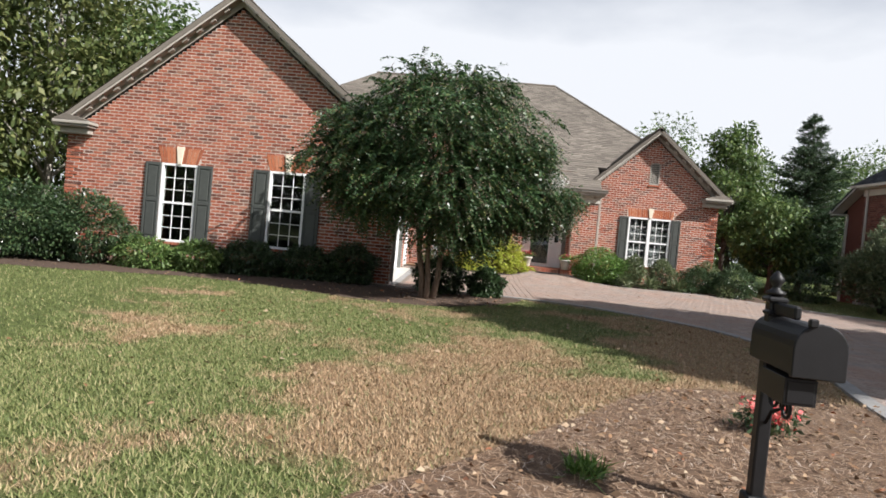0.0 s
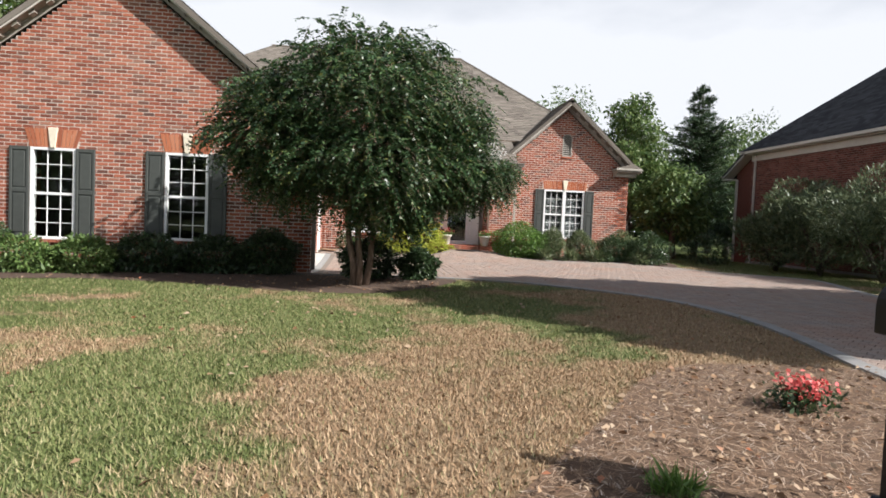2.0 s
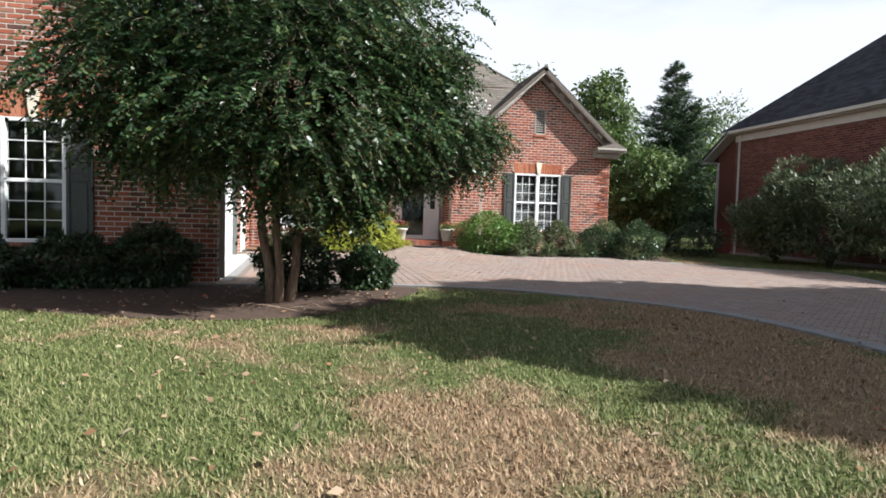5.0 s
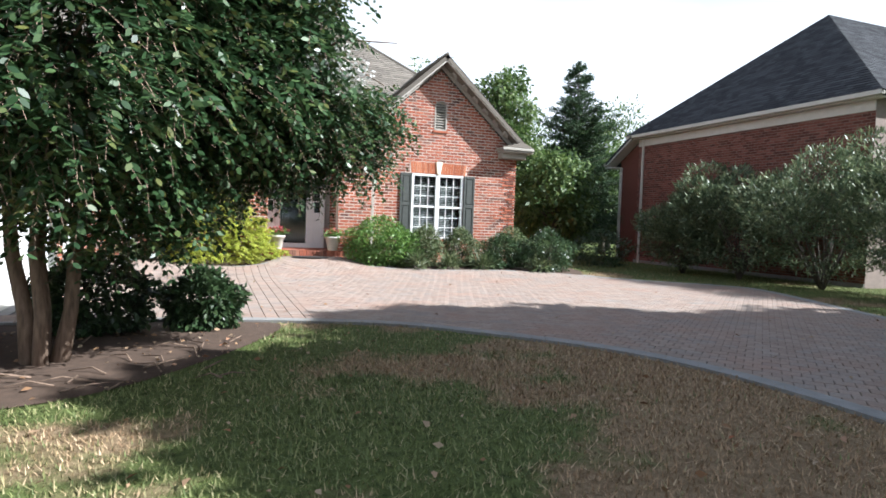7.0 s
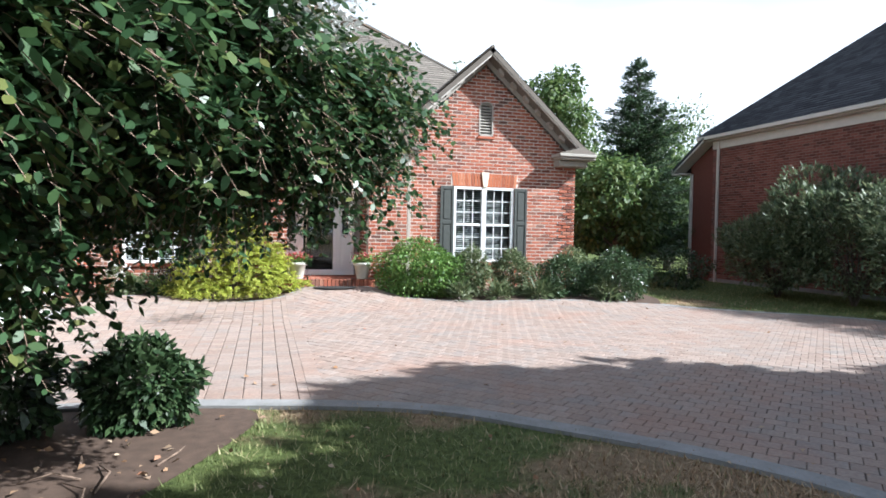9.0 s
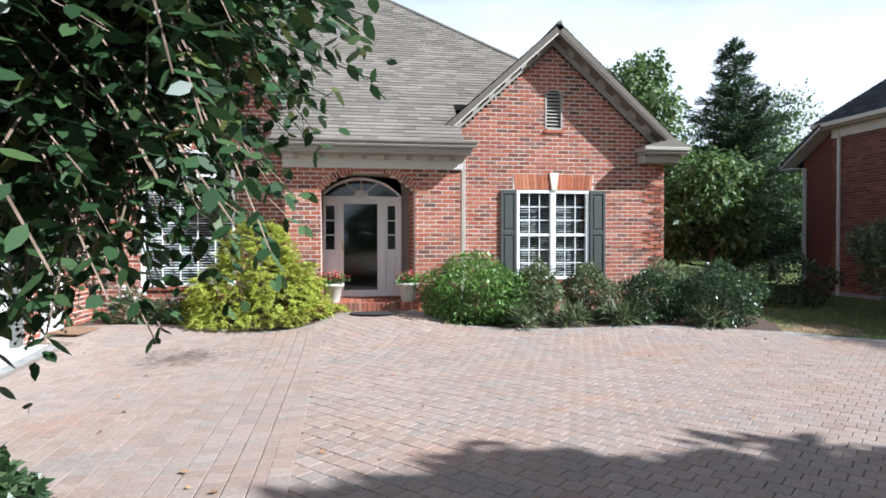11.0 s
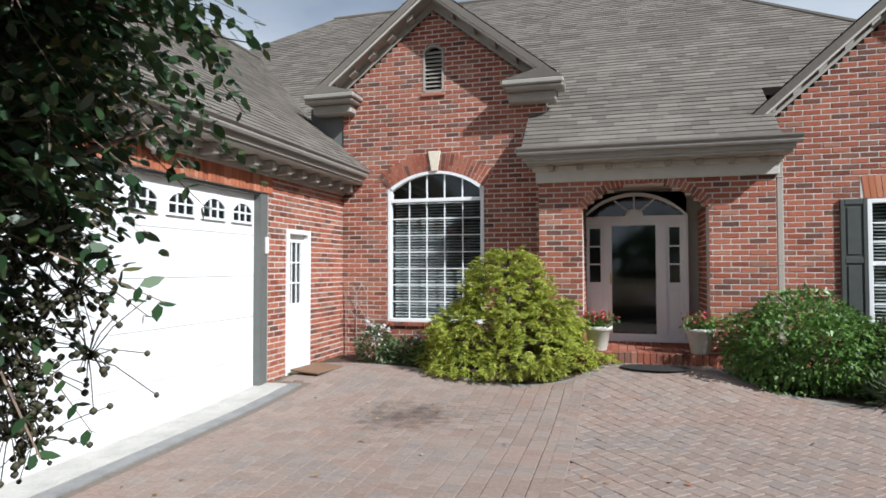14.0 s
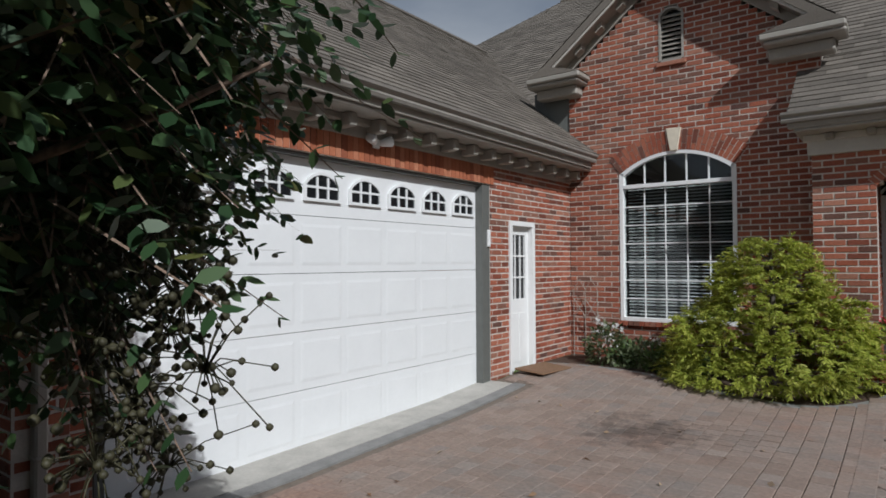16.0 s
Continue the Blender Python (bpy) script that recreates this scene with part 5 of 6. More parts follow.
    for s in spots:
        a, b = Vector(s), Vector((1.25, 1.65, max(1.95, s[2] + 0.25)))
        pods.tube([a, a.lerp(b, 0.5) + Vector((0.03, 0.03, 0.10)), b], [0.003, 0.004, 0.006], 4)
        for _ in range(26):
            c = Vector(s) + Vector((random.gauss(0, 0.06), random.gauss(0, 0.06), random.gauss(0, 0.055)))
            r = random.uniform(0.0075, 0.0125)
            pods.lathe([(0.002, -r), (r * 0.8, -r * 0.55), (r, 0), (r * 0.8, r * 0.55), (0.002, r)], c, 6)
            pods.tube([c, c.lerp(Vector(s), 0.6) + Vector((0, 0, 0.02)), Vector(s)], [0.002, 0.002, 0.003], 3)
    tagged(pods.out("seed_pods", BERRY, root, True), kind="stuff")
    for _ in range(60):
        i = random.randrange(len(at))
        m = 40
        seeds.append(leaf_quads(at[i] + way[i] * 0.25 + rng.normal(size=(m, 3)) * 0.06, rng.normal(size=(m, 3)), 0.025 + 0.02 * rng.random(m), 0.7))
    tagged(mesh_np("seed_heads", np.concatenate(seeds), 4, SEED, root), kind="stuff")
    for c in ((2.2, -0.72, 2.5), (2.38, -0.6, 2.42), (2.0, -0.8, 2.6), (2.45, -0.5, 2.6), (1.7, -0.95, 2.45), (2.25, -0.6, 2.7)):
        m = 130
        bloom.append(leaf_quads(np.array([c]) + rng.normal(size=(m, 3)) * np.array([0.08, 0.08, 0.07]), rng.normal(size=(m, 3)), 0.03 + 0.02 * rng.random(m), 0.8))
    tagged(mesh_np("blossom", np.concatenate(bloom), 4, BLOSSOM, root), kind="stuff")


myrtle()

# golden cypress by the porch: overlapping feathery tiers
def golden_cypress(X, Y, height, radius, n=1500, per=30):
    root = tagged(new("golden_cypress"), "bright yellow-green golden cypress bush beside the porch", "bush")
    root.location = (X, Y, rise(X, Y))
    z = height * (1 - np.sqrt(1 - 0.985 * rng.random(n)))
    a = rng.random(n) * 6.283
    tier = 1 + 0.16 * np.sin(z * 9.0 + 2.2 * np.sin(a * 2)) + 0.10 * np.sin(a * 5 + z * 3)
    t = z / height
    rad = (radius * (1 - t) ** 0.92 * np.minimum(1, 0.8 + 1.6 * t) * tier + 0.05) * (0.78 + 0.22 * rng.random(n))
    out = np.stack([np.cos(a), np.sin(a), np.zeros(n)], 1)
    at = out * rad[:, None] * np.array([1.0, 0.72, 1.0]) + np.array([0, 0, 0.04]) + np.stack([np.zeros(n), np.zeros(n), z * 0.97], 1)
    # each spray arches out and droops, with leaflets along both sides
    way = unit(out + rng.normal(size=(n, 3)) * 0.35 + np.stack([np.zeros(n), np.zeros(n), 0.35 + 0.9 * t], 1))
    side = unit(np.cross(way, np.array([0, 0, 1.0]) + rng.normal(size=(n, 3)) * 0.25))
    length = 0.16 + 0.14 * rng.random(n)
    quads = []
    for k in range(per):
        f = (k // 2 + 0.5) / (per / 2)
        base = at + way * (length * (f - 0.35))[:, None] + np.array([0, 0, -0.11]) * f * f
        lw = side * (1 if k % 2 else -1) * (1.1 - 0.6 * f) + way * 0.8 + rng.normal(size=(n, 3)) * 0.28 + np.array([0, 0, -0.35 * f])
        quads.append(leaf_quads(base, lw, 0.075 * (1.15 - 0.55 * f) * (0.7 + 0.6 * rng.random(n)), 0.24, 0.1))
    q = np.concatenate(quads)
    q = q[np.repeat(q.reshape(-1, 4, 3)[:, :, 2].min(axis=1) > 0.01, 4)]
    tagged(mesh_np("foliage", q, 4, GOLD, root), kind="stuff")
    p = Parts().tube([(0, 0, -0.03), (0.02, 0, height * 0.5), (0, 0, height * 0.93)], [0.05, 0.035, 0.008], 7)
    for k in range(26):
        b, h = k * 2.4, height * (0.06 + 0.8 * k / 26)
        e = radius * (1 - h / height) * 0.85
        p.tube([(0, 0, h), (e * 0.5 * math.cos(b), e * 0.36 * math.sin(b), h + 0.08), (e * math.cos(b), e * 0.7 * math.sin(b), h + 0.05)], [0.016, 0.01, 0.004], 5)
    p.out("stems", DARKBARK, root, True)


golden_cypress(1.05, 22.32, 2.08, 1.40)
shrub("azalea_bush", "rounded bright green azalea bush by the walk", [(4.85, 22.1, 0.75, 0.95, 0.75, 0.62), (5.2, 22.0, 0.55, 0.7, 0.6, 0.5)], 13000, 0.065, 0.5, AZALEA, "bush", 0.2, 0.6, "", 0.0)
for bl, mat, lab in (([(5.85, 21.95, 0.55, 0.5, 0.5, 0.55), (6.05, 21.9, 0.75, 0.35, 0.35, 0.45)], SAGE, "grey green leggy shrub below the window"), ([(7.05, 22.1, 0.6, 0.5, 0.45, 0.55)], SAGE, "grey green upright shrub below the window"),
                     ([(8.25, 22.0, 0.55, 0.65, 0.6, 0.5), (7.75, 21.6, 0.3, 0.3, 0.3, 0.3)], HOLLY, "dark green rounded shrub by the brick corner"), ([(9.35, 21.5, 0.6, 0.72, 0.7, 0.62)], HOLLY, "clipped dark green ball shrub at the bed's end"), ([(8.7, 22.4, 0.6, 0.7, 0.5, 0.6)], SAGE, "pale green loose shrub by the brick wall")):
    shrub("shrub", lab, bl, 6500, 0.06, 0.5, mat, "shrub", 0.1, 0.55, "shrubs in the right bed", 0.0)
for x, y in ((6.5, 21.45), (7.4, 21.4), (8.9, 21.1), (5.6, 21.35)):
    shrub("lily_clump", "small clump of yellowing strap leaves", [(x, y, 0.22, 0.2, 0.18, 0.16)], 220, 0.3, 0.1, SAGE, "plant", 0.1, 0.1, "clumps", 0.9)
shrub("flower_clump", "white flowering perennials in the house corner", [(-1.2, 22.75, 0.4, 0.35, 0.3, 0.35), (-0.6, 22.7, 0.3, 0.4, 0.3, 0.25)], 1900, 0.08, 0.4, SAGE, "plant")
b = np.array([[-1.25, 22.6, 0.8], [-1.0, 22.65, 0.7], [-1.35, 22.7, 0.6], [-0.4, 22.6, 0.6], [-1.1, 22.5, 0.55]])
tagged(mesh_np("white_flowers", leaf_quads(np.repeat(b, 24, 0) + rng.normal(size=(120, 3)) * 0.05, rng.normal(size=(120, 3)), np.full(120, 0.05), 0.8), 4, BLOSSOM), "small white flowers above the perennials", "flowers", kind="stuff")
# low planting along the house bed
for x, y, rr in ((-0.95, 22.75, 0.26), (-0.35, 22.55, 0.3), (0.1, 22.3, 0.28)):
    shrub("edging_plant", "low fresh green edging plant in the house bed", [(x, y, rise(x, y) + 0.14, rr, rr * 0.8, 0.22)], 900, 0.06, 0.45, PERENNIAL, "plant", 0.1, 0.4, "edging plants", 0.4)
# in front of the garage gable
for k, (bl, mat, n) in enumerate((([(-9.7, 13.0, 0.8, 1.5, 1.1, 0.85), (-8.4, 13.3, 0.75, 1.1, 0.9, 0.75)], HOLLY, 13000), ([(-7.1, 13.5, 0.3, 0.75, 0.6, 0.36), (-6.7, 13.3, 0.2, 0.5, 0.4, 0.3)], PERENNIAL, 3000), ([(-5.9, 13.6, 0.3, 0.6, 0.55, 0.38)], PERENNIAL, 3000), ([(-4.9, 14.2, 0.34, 0.8, 0.6, 0.42)], HOLLY, 3800),
                                  ([(-3.6, 14.4, 0.34, 0.75, 0.5, 0.42)], HOLLY, 3200), ([(-2.5, 14.5, 0.45, 0.6, 0.45, 0.5)], HOLLY, 2800), ([(-12.2, 13.4, 1.0, 1.5, 1.1, 1.0)], HOLLY, 5000), ([(-0.35, 14.1, 0.4, 0.6, 0.42, 0.42)], HOLLY, 3000), ([(0.72, 14.25, 0.32, 0.42, 0.32, 0.34)], HOLLY, 2600))):
    shrub("shrub", ("low fresh green leafy perennial" if mat is PERENNIAL else "dense dark green evergreen shrub") + " in the front bed", bl, int(n * 1.7), 0.075, 0.55, mat, "shrub", 0.1, 0.6, "shrubs in the front bed", 0.0)

# trellis in the corner
p = Parts()
for x in (-1.95, -1.75, -1.55):
    p.tube([(x, 23.2, 0.1), (x, 23.2, 1.25)], [0.006, 0.006], 5)
for z in (0.5, 0.8, 1.1):
    p.tube([(-1.95, 23.2, z), (-1.55, 23.2, z)], [0.005, 0.005], 5)
for k in range(2):
    x = -1.95 + 0.2 * k
    p.tube([(x, 23.2, 1.25), (x + 0.1, 23.2, 1.42), (x + 0.2, 23.2, 1.25)], [0.006] * 3, 5)
    p.tube([(x, 23.2, 0.8), (x + 0.2, 23.2, 1.1)], [0.005] * 2, 5)
    p.tube([(x + 0.2, 23.2, 0.8), (x, 23.2, 1.1)], [0.005] * 2, 5)
tagged(p.out("trellis", TRIM), "thin pale wire trellis against the brick", "trellis")

# pots with flowers
for x in (2.32, 3.72):
    pot = tagged(new("flower_pot"), "pale round pot with crimson flowers on the porch", "flower pot", "porch pots")
    pot.location = (x, 22.72, 0.477)
    q = Parts().lathe([(0.11, 0.0), (0.125, 0.02), (0.175, 0.30), (0.205, 0.31), (0.21, 0.36), (0.185, 0.365), (0.175, 0.32), (0.02, 0.31)], (0, 0, 0), 24)
    q.out("body", TERRA, pot, True)
    m = 420
    at = rng.normal(size=(m, 3)) * np.array([0.10, 0.10, 0.05]) + np.array([0, 0, 0.42])
    tagged(mesh_np("leaves", leaf_quads(at, rng.normal(size=(m, 3)) + np.array([0, 0, 0.8]), 0.05 + 0.03 * rng.random(m), 0.5), 4, AZALEA, pot), kind="stuff")
    m = 160
    at = rng.normal(size=(m, 3)) * np.array([0.10, 0.10, 0.04]) + np.array([0, 0, 0.49])
    tagged(mesh_np("petals", leaf_quads(at, rng.normal(size=(m, 3)), 0.035 + 0.02 * rng.random(m), 0.9), 4, CRIMSON, pot), kind="stuff")

# mats
z = rise(3.1, 22.2)
q = Parts().lathe([(0.44, 0), (0.46, 0.012), (0.44, 0.022), (0.02, 0.024)], (0, 0, 0), 32)
mat_o = tagged(q.out("door_mat", RUBBER), "dark oval rubber mat at the porch step", "mat")
mat_o.matrix_world = Matrix.Translation((3.08, 22.22, z + 0.036)) @ Matrix.Diagonal((1, 0.55, 1, 1))
z = rise(-1.7, 21.7)
mat_s = tagged(Parts().box((-0.24, -0.36, 0), (0.24, 0.36, 0.025)).out("side_door_mat", COIR, bevel=0.008), "brown coir mat at the side door", "mat")
mat_s.matrix_world = pose(-1.72, 21.72, z + 0.05, 0, 3, -6)

# floodlight on the garage
fl = tagged(new("flood_light"), "white twin floodlight under the garage eave", "flood light")
fl.location = (-2.07, 18.7, 2.95)
Parts().box((0, -0.05, -0.05), (0.03, 0.05, 0.05)).out("base", WHITE, fl, bevel=0.01)
for s in (-1, 1):
    m = Matrix.Translation((0.06, s * 0.09, 0.02)) @ Euler((radians(-60 * s), radians(55), 0)).to_matrix().to_4x4()
    q = Parts().lathe([(0.02, -0.06), (0.035, -0.05), (0.06, 0.07), (0.055, 0.08), (0.01, 0.07)], (0, 0, 0), 16)
    q.v = [m @ v for v in q.v]
    q.out("lamp_head", WHITE, fl, True)

# ---- mailbox ----
mb = tagged(new("mailbox"), "black cast metal mailbox on a fluted post", "mailbox")
mb.location = (MBX, MBY, -0.08)
mb.rotation_euler = (0, 0, radians(MBR))
Parts().box((-0.036, -0.036, -0.2), (0.036, 0.036, 1.30)).box((-0.06, -0.06, 0), (0.06, 0.06, 0.22)).box((-0.052, -0.052, 1.26), (0.052, 0.052, 1.29)).out("post", BLACK, mb, bevel=0.01)
Parts().lathe([(0.045, 1.30), (0.05, 1.315), (0.025, 1.33), (0.02, 1.345), (0.036, 1.37), (0.036, 1.39), (0.018, 1.415), (0.004, 1.43)], (0, 0, 0), 16).out("finial", BLACK, mb, True)
# the arched box beside the post, its length along y
arc = [(0.115 * math.cos(math.pi * k / 12), 0.115 * math.sin(math.pi * k / 12)) for k in range(13)]
shape = [(0.115, -0.13)] + arc + [(-0.115, -0.13)]
Parts().prism(shape, Matrix.Translation((0.05, -0.40, 1.08)), 0.50).out("box", BLACK, mb, bevel=0.006)
big = [(x * 1.07, z * 1.07) for x, z in shape]
Parts().prism(big, Matrix.Translation((0.05, -0.43, 1.08)), 0.03).out("door", BLACK, mb, bevel=0.006)
Parts().box((-0.02, -0.45, 1.185), (0.02, -0.42, 1.225)).out("latch", BLACK, mb, bevel=0.006)
Parts().box((-0.018, -0.28, 1.20), (0.018, -0.02, 1.265)).box((-0.05, -0.05, 1.19), (0.05, 0.03, 1.22)).out("flag", BLACK, mb, bevel=0.01)
Parts().box((-0.075, -0.38, 0.80), (0.075, -0.10, 0.93)).box((-0.062, -0.385, 0.812), (0.062, -0.38, 0.918)).out("paper_tray", BLACK, mb, bevel=0.004)
q = Parts()
for cy, cz, big in ((-0.10, 0.78, 0.075), (-0.25, 0.75, 0.06)):
    ring = []
    for k in range(26):
        a = k * 0.42
        r = big * (1 - k / 34)
        ring.append((0, cy + r * math.cos(a), cz + r * math.sin(a)))
    q.tube(ring, [0.009] * len(ring), 6)
    q.tube([(0, -0.04, 0.62), (0, -0.10, 0.70), (0, -0.20, 0.74), (0, -0.34, 0.86)], [0.009] * 4, 6)
q.out("scroll_bracket", BLACK, mb, True)

# flowers and a tuft near the mailbox
fx = tagged(new("coral_flowers"), "low coral pink flowering plant in the straw", "flowers")
fx.location = (FLX, FLY, 0)
m = 420
tagged(mesh_np("leaves", leaf_quads(rng.normal(size=(m, 3)) * np.array([0.11, 0.10, 0.05]) + np.array([0, 0, 0.09]), rng.normal(size=(m, 3)) + np.array([0, 0, 0.7]), 0.05 + 0.03 * rng.random(m), 0.4), 4, HOLLY, fx), kind="stuff")
m = 230
tagged(mesh_np("petals", leaf_quads(rng.normal(size=(m, 3)) * np.array([0.09, 0.08, 0.04]) + np.array([0.02, -0.02, 0.19]), rng.normal(size=(m, 3)), 0.03 + 0.02 * rng.random(m), 0.8), 4, CORAL, fx), kind="stuff")
m = 150
tf = mesh_np("grass_tuft", leaf_quads(rng.normal(size=(m, 3)) * np.array([0.05, 0.05, 0]), rng.normal(size=(m, 3)) * 0.75 + np.array([0, 0, 1.2]), 0.10 + 0.10 * rng.random(m), 0.09, 0, 0.3), 4, AZALEA)
tf.location = (1.22, 3.65, 0.005)
tagged(tf, "small green tuft in the pine straw", "plant")

# ---- neighbour's house ----
nb = tagged(new("neighbour_house"), "dark red brick house with charcoal hip roof", "house")
NX, NY0, NY1, NE = 16.9, 18.0, 27.5, 5.0
p, k = Parts(), 0
z = -0.3
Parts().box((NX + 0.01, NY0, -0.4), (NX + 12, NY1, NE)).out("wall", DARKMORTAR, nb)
while z < NE - 0.2:
    s = NY0 - (k % 2) * 0.11
    while s < NY1:
        a, b = max(NY0, s), min(NY1, s + LENGTH - JOINT)
        if b - a > 0.03:
            p.add([(NX - 0.004, a, z), (NX - 0.004, b, z), (NX - 0.004, b, z + COURSE - JOINT), (NX - 0.004, a, z + COURSE - JOINT)], [(3, 2, 1, 0)])
        s += LENGTH
    z += COURSE
    k += 1
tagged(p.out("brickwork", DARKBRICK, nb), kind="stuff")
q = Parts().box((NX - 0.42, NY0 - 0.4, NE - 0.02), (NX - 0.28, NY1 + 0.4, NE + 0.12)).box((NX - 0.28, NY0 - 0.3, NE - 0.06), (NX, NY1 + 0.3, NE - 0.02)).box((NX - 0.04, NY0, NE - 0.34), (NX + 0.005, NY1, NE - 0.06))
q.box((NX - 0.09, NY1 - 0.35, -0.3), (NX - 0.01, NY1 - 0.27, NE - 0.06))
q.out("eave", FASCIA, nb, bevel=0.01)
ex = NX - 0.42
roof_face([(ex, NY1 + 0.42, NE + 0.1), (ex, NY0 - 0.42, NE + 0.1), (ex + 4.5, 22.75, NE + 4.15)], DARKSHINGLE, nb)
roof_face([(ex, NY0 - 0.42, NE + 0.1), (ex + 16, NY0 - 0.42, NE + 0.1), (ex + 16, 22.75, NE + 4.15), (ex + 4.5, 22.75, NE + 4.15)], DARKSHINGLE, nb)
roof_face([(ex + 16, NY1 + 0.42, NE + 0.1), (ex, NY1 + 0.42, NE + 0.1), (ex + 4.5, 22.75, NE + 4.15), (ex + 16, 22.75, NE + 4.15)], DARKSHINGLE, nb)
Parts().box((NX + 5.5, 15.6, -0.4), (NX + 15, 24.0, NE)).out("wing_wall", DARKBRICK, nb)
roof_face([(NX + 5.1, 24.4, NE + 0.1), (NX + 5.1, 15.2, NE + 0.1), (NX + 10.2, 19.8, NE + 5.6)], DARKSHINGLE, nb)
roof_face([(NX + 5.1, 15.2, NE + 0.1), (NX + 15.3, 15.2, NE + 0.1), (NX + 10.2, 19.8, NE + 5.6)], DARKSHINGLE, nb)
# rear jog whose roof runs down towards the back, with its own downspout
y1, y2, zt, zb = NY1 + 0.02, NY1 + 1.7, NE + 0.02, NE - 1.0
Parts().box((NX + 0.08, NY1, -0.4), (NX + 6, NY1 + 1.25, zb)).prism([(NY1, zb), (NY1 + 1.25, zb), (NY1 + 1.25, zb + 0.2), (NY1, NE - 0.1)], Matrix.Translation((NX + 6, 0, 0)) @ Matrix.Rotation(radians(90), 4, "Z"), 5.92).out("rear_wall", DARKBRICK, nb)
roof_face([(NX + 6, y2, zb + 0.1), (NX - 0.42, y2, zb + 0.1), (NX - 0.42, y1, zt + 0.1), (NX + 6, y1, zt + 0.1)], DARKSHINGLE, nb)
turned = Matrix.Rotation(radians(90), 4, "Z")
Parts().prism([(y1, zt + 0.08), (y2, zb + 0.08), (y2, zb - 0.1), (y1, zt - 0.1)], Matrix.Translation((NX - 0.38, 0, 0)) @ turned, 0.04).prism([(y1, zt - 0.06), (y2, zb - 0.06), (y2, zb - 0.09), (y1, zt - 0.09)], Matrix.Translation((NX + 0.08, 0, 0)) @ turned, 0.42).box((NX - 0.42, y2, zb - 0.04), (NX + 6, y2 + 0.1, zb + 0.1)).box((NX - 0.44, y2 - 0.5, zb - 0.14), (NX + 0.06, y2, zb - 0.08)).box((NX - 0.02, NY1 + 1.1, -0.3), (NX + 0.07, NY1 + 1.2, zb - 0.1)).out("rear_eave", FASCIA, nb, bevel=0.01)
Parts().box((NX - 0.03, NY0, -0.4), (NX - 0.008, NY1 + 0.01, 0.12)).out("foundation", KERBSTONE, nb)
# tall loose hedge against that wall
for x, y, r, h in ((14.6, 22.2, 1.35, 2.7), (14.8, 20.2, 1.7, 3.3), (15.0, 17.8, 2.0, 3.8), (15.4, 15.4, 1.9, 3.9), (15.8, 13.2, 1.8, 3.5)):
    blobs = [(x, y, h * 0.5, r * 0.95, r * 0.95, h * 0.42)]
    for k in range(9):
        a, e = k * 2.4, random.uniform(0.35, 0.85)
        blobs.append((x + r * 0.62 * math.cos(a), y + r * 0.62 * math.sin(a), h * e, r * random.uniform(0.32, 0.5), r * random.uniform(0.32, 0.5), h * random.uniform(0.13, 0.2)))
    shrub("tall_shrub", "tall dusty green loose hedge shrub by the neighbouring house", blobs, 13000, 0.14, 0.26, HEDGE, group="neighbour hedge", upright=0.9, shell=0.7)
shrub("shrub", "small dark shrub at the far wall", [(13.6, 25.0, 0.6, 1.0, 0.9, 0.7)], 2600, 0.1, 0.45, HOLLY)

# ---- trees around ----
conifer("fir_tree", "tall dark green fir behind the drive", 16.9, 32.2, 9.1, 3.5, FIR)
for x, y, h, r, n, leaf in ((12.9, 32.0, 8.6, 2.0, 9000, WOODS), (15.0, 36.5, 7.6, 3.0, 9000, WOODS), (19.5, 33.5, 5.2, 2.4, 8000, WOODS), (21.0, 38.0, 8.2, 2.8, 7000, WOODS), (24.5, 40.0, 9.5, 3.8, 5000, WOODS), (11.0, 38.0, 9.6, 3.4, 5000, WOODS), (29.0, 38.0, 9.0, 4.0, 4000, WOODS), (14.0, 29.0, 4.4, 1.9, 6000, WOODS), (18.5, 41.0, 8.0, 4.0, 4000, WOODS)):
    tree("broadleaf_tree", "green broadleaf tree in the woods behind the houses", x, y, h, 1.0, r, n, 0.2, leaf, DARKBARK)
for x, y, h, r, n, leaf, bark in ((-13.2, 18.6, 10.5, 3.8, 18000, BIRCH, PALEBARK), (-16.5, 16.5, 11.5, 4.2, 15000, BIRCH, PALEBARK), (-11.8, 21.5, 9.0, 3.3, 13000, WOODS, DARKBARK), (-17.0, 22.0, 12.0, 4.2, 6000, WOODS, DARKBARK), (-14.5, 14.6, 5.0, 2.4, 6000, BIRCH, PALEBARK)):
    tree("birch_tree" if leaf is BIRCH else "broadleaf_tree", "light green leafy tree beside the garage", x, y, h, 1.0, r, n, 0.2, leaf, bark)
# shade trees across the drive
for x, y, h, r, n in SHADE:
    tree("shade_tree", "large leafy shade tree beside the drive", x, y, h, 2.2, r, n, 0.36, WOODS, DARKBARK, 0.25, 18)
# woods on the horizon
quads, trunks = [], Parts()
for k in range(46):
    a = radians(-20 + 400 * k / 46)
    r = 62 + 6 * math.sin(k * 2.1)
    h = 8 + 3.0 * math.sin(k * 1.3) + random.uniform(-1, 1)
    x, y = r * math.cos(a), 12 + r * math.sin(a)
    at, d = in_blobs([(x, y, h * 0.45, 4.5, 4.5, h * 0.45), (x + 1.5, y, h * 0.75, 2.8, 2.8, h * 0.3)], 1100, 0.5)
    quads.append(leaf_quads(at, d + rng.normal(size=at.shape) * 0.7, 0.75 + 0.5 * rng.random(len(at)), 0.6, 0.3))
    trunks.tube([(x, y, -0.1), (x, y, h * 0.7)], [0.3, 0.1], 6)
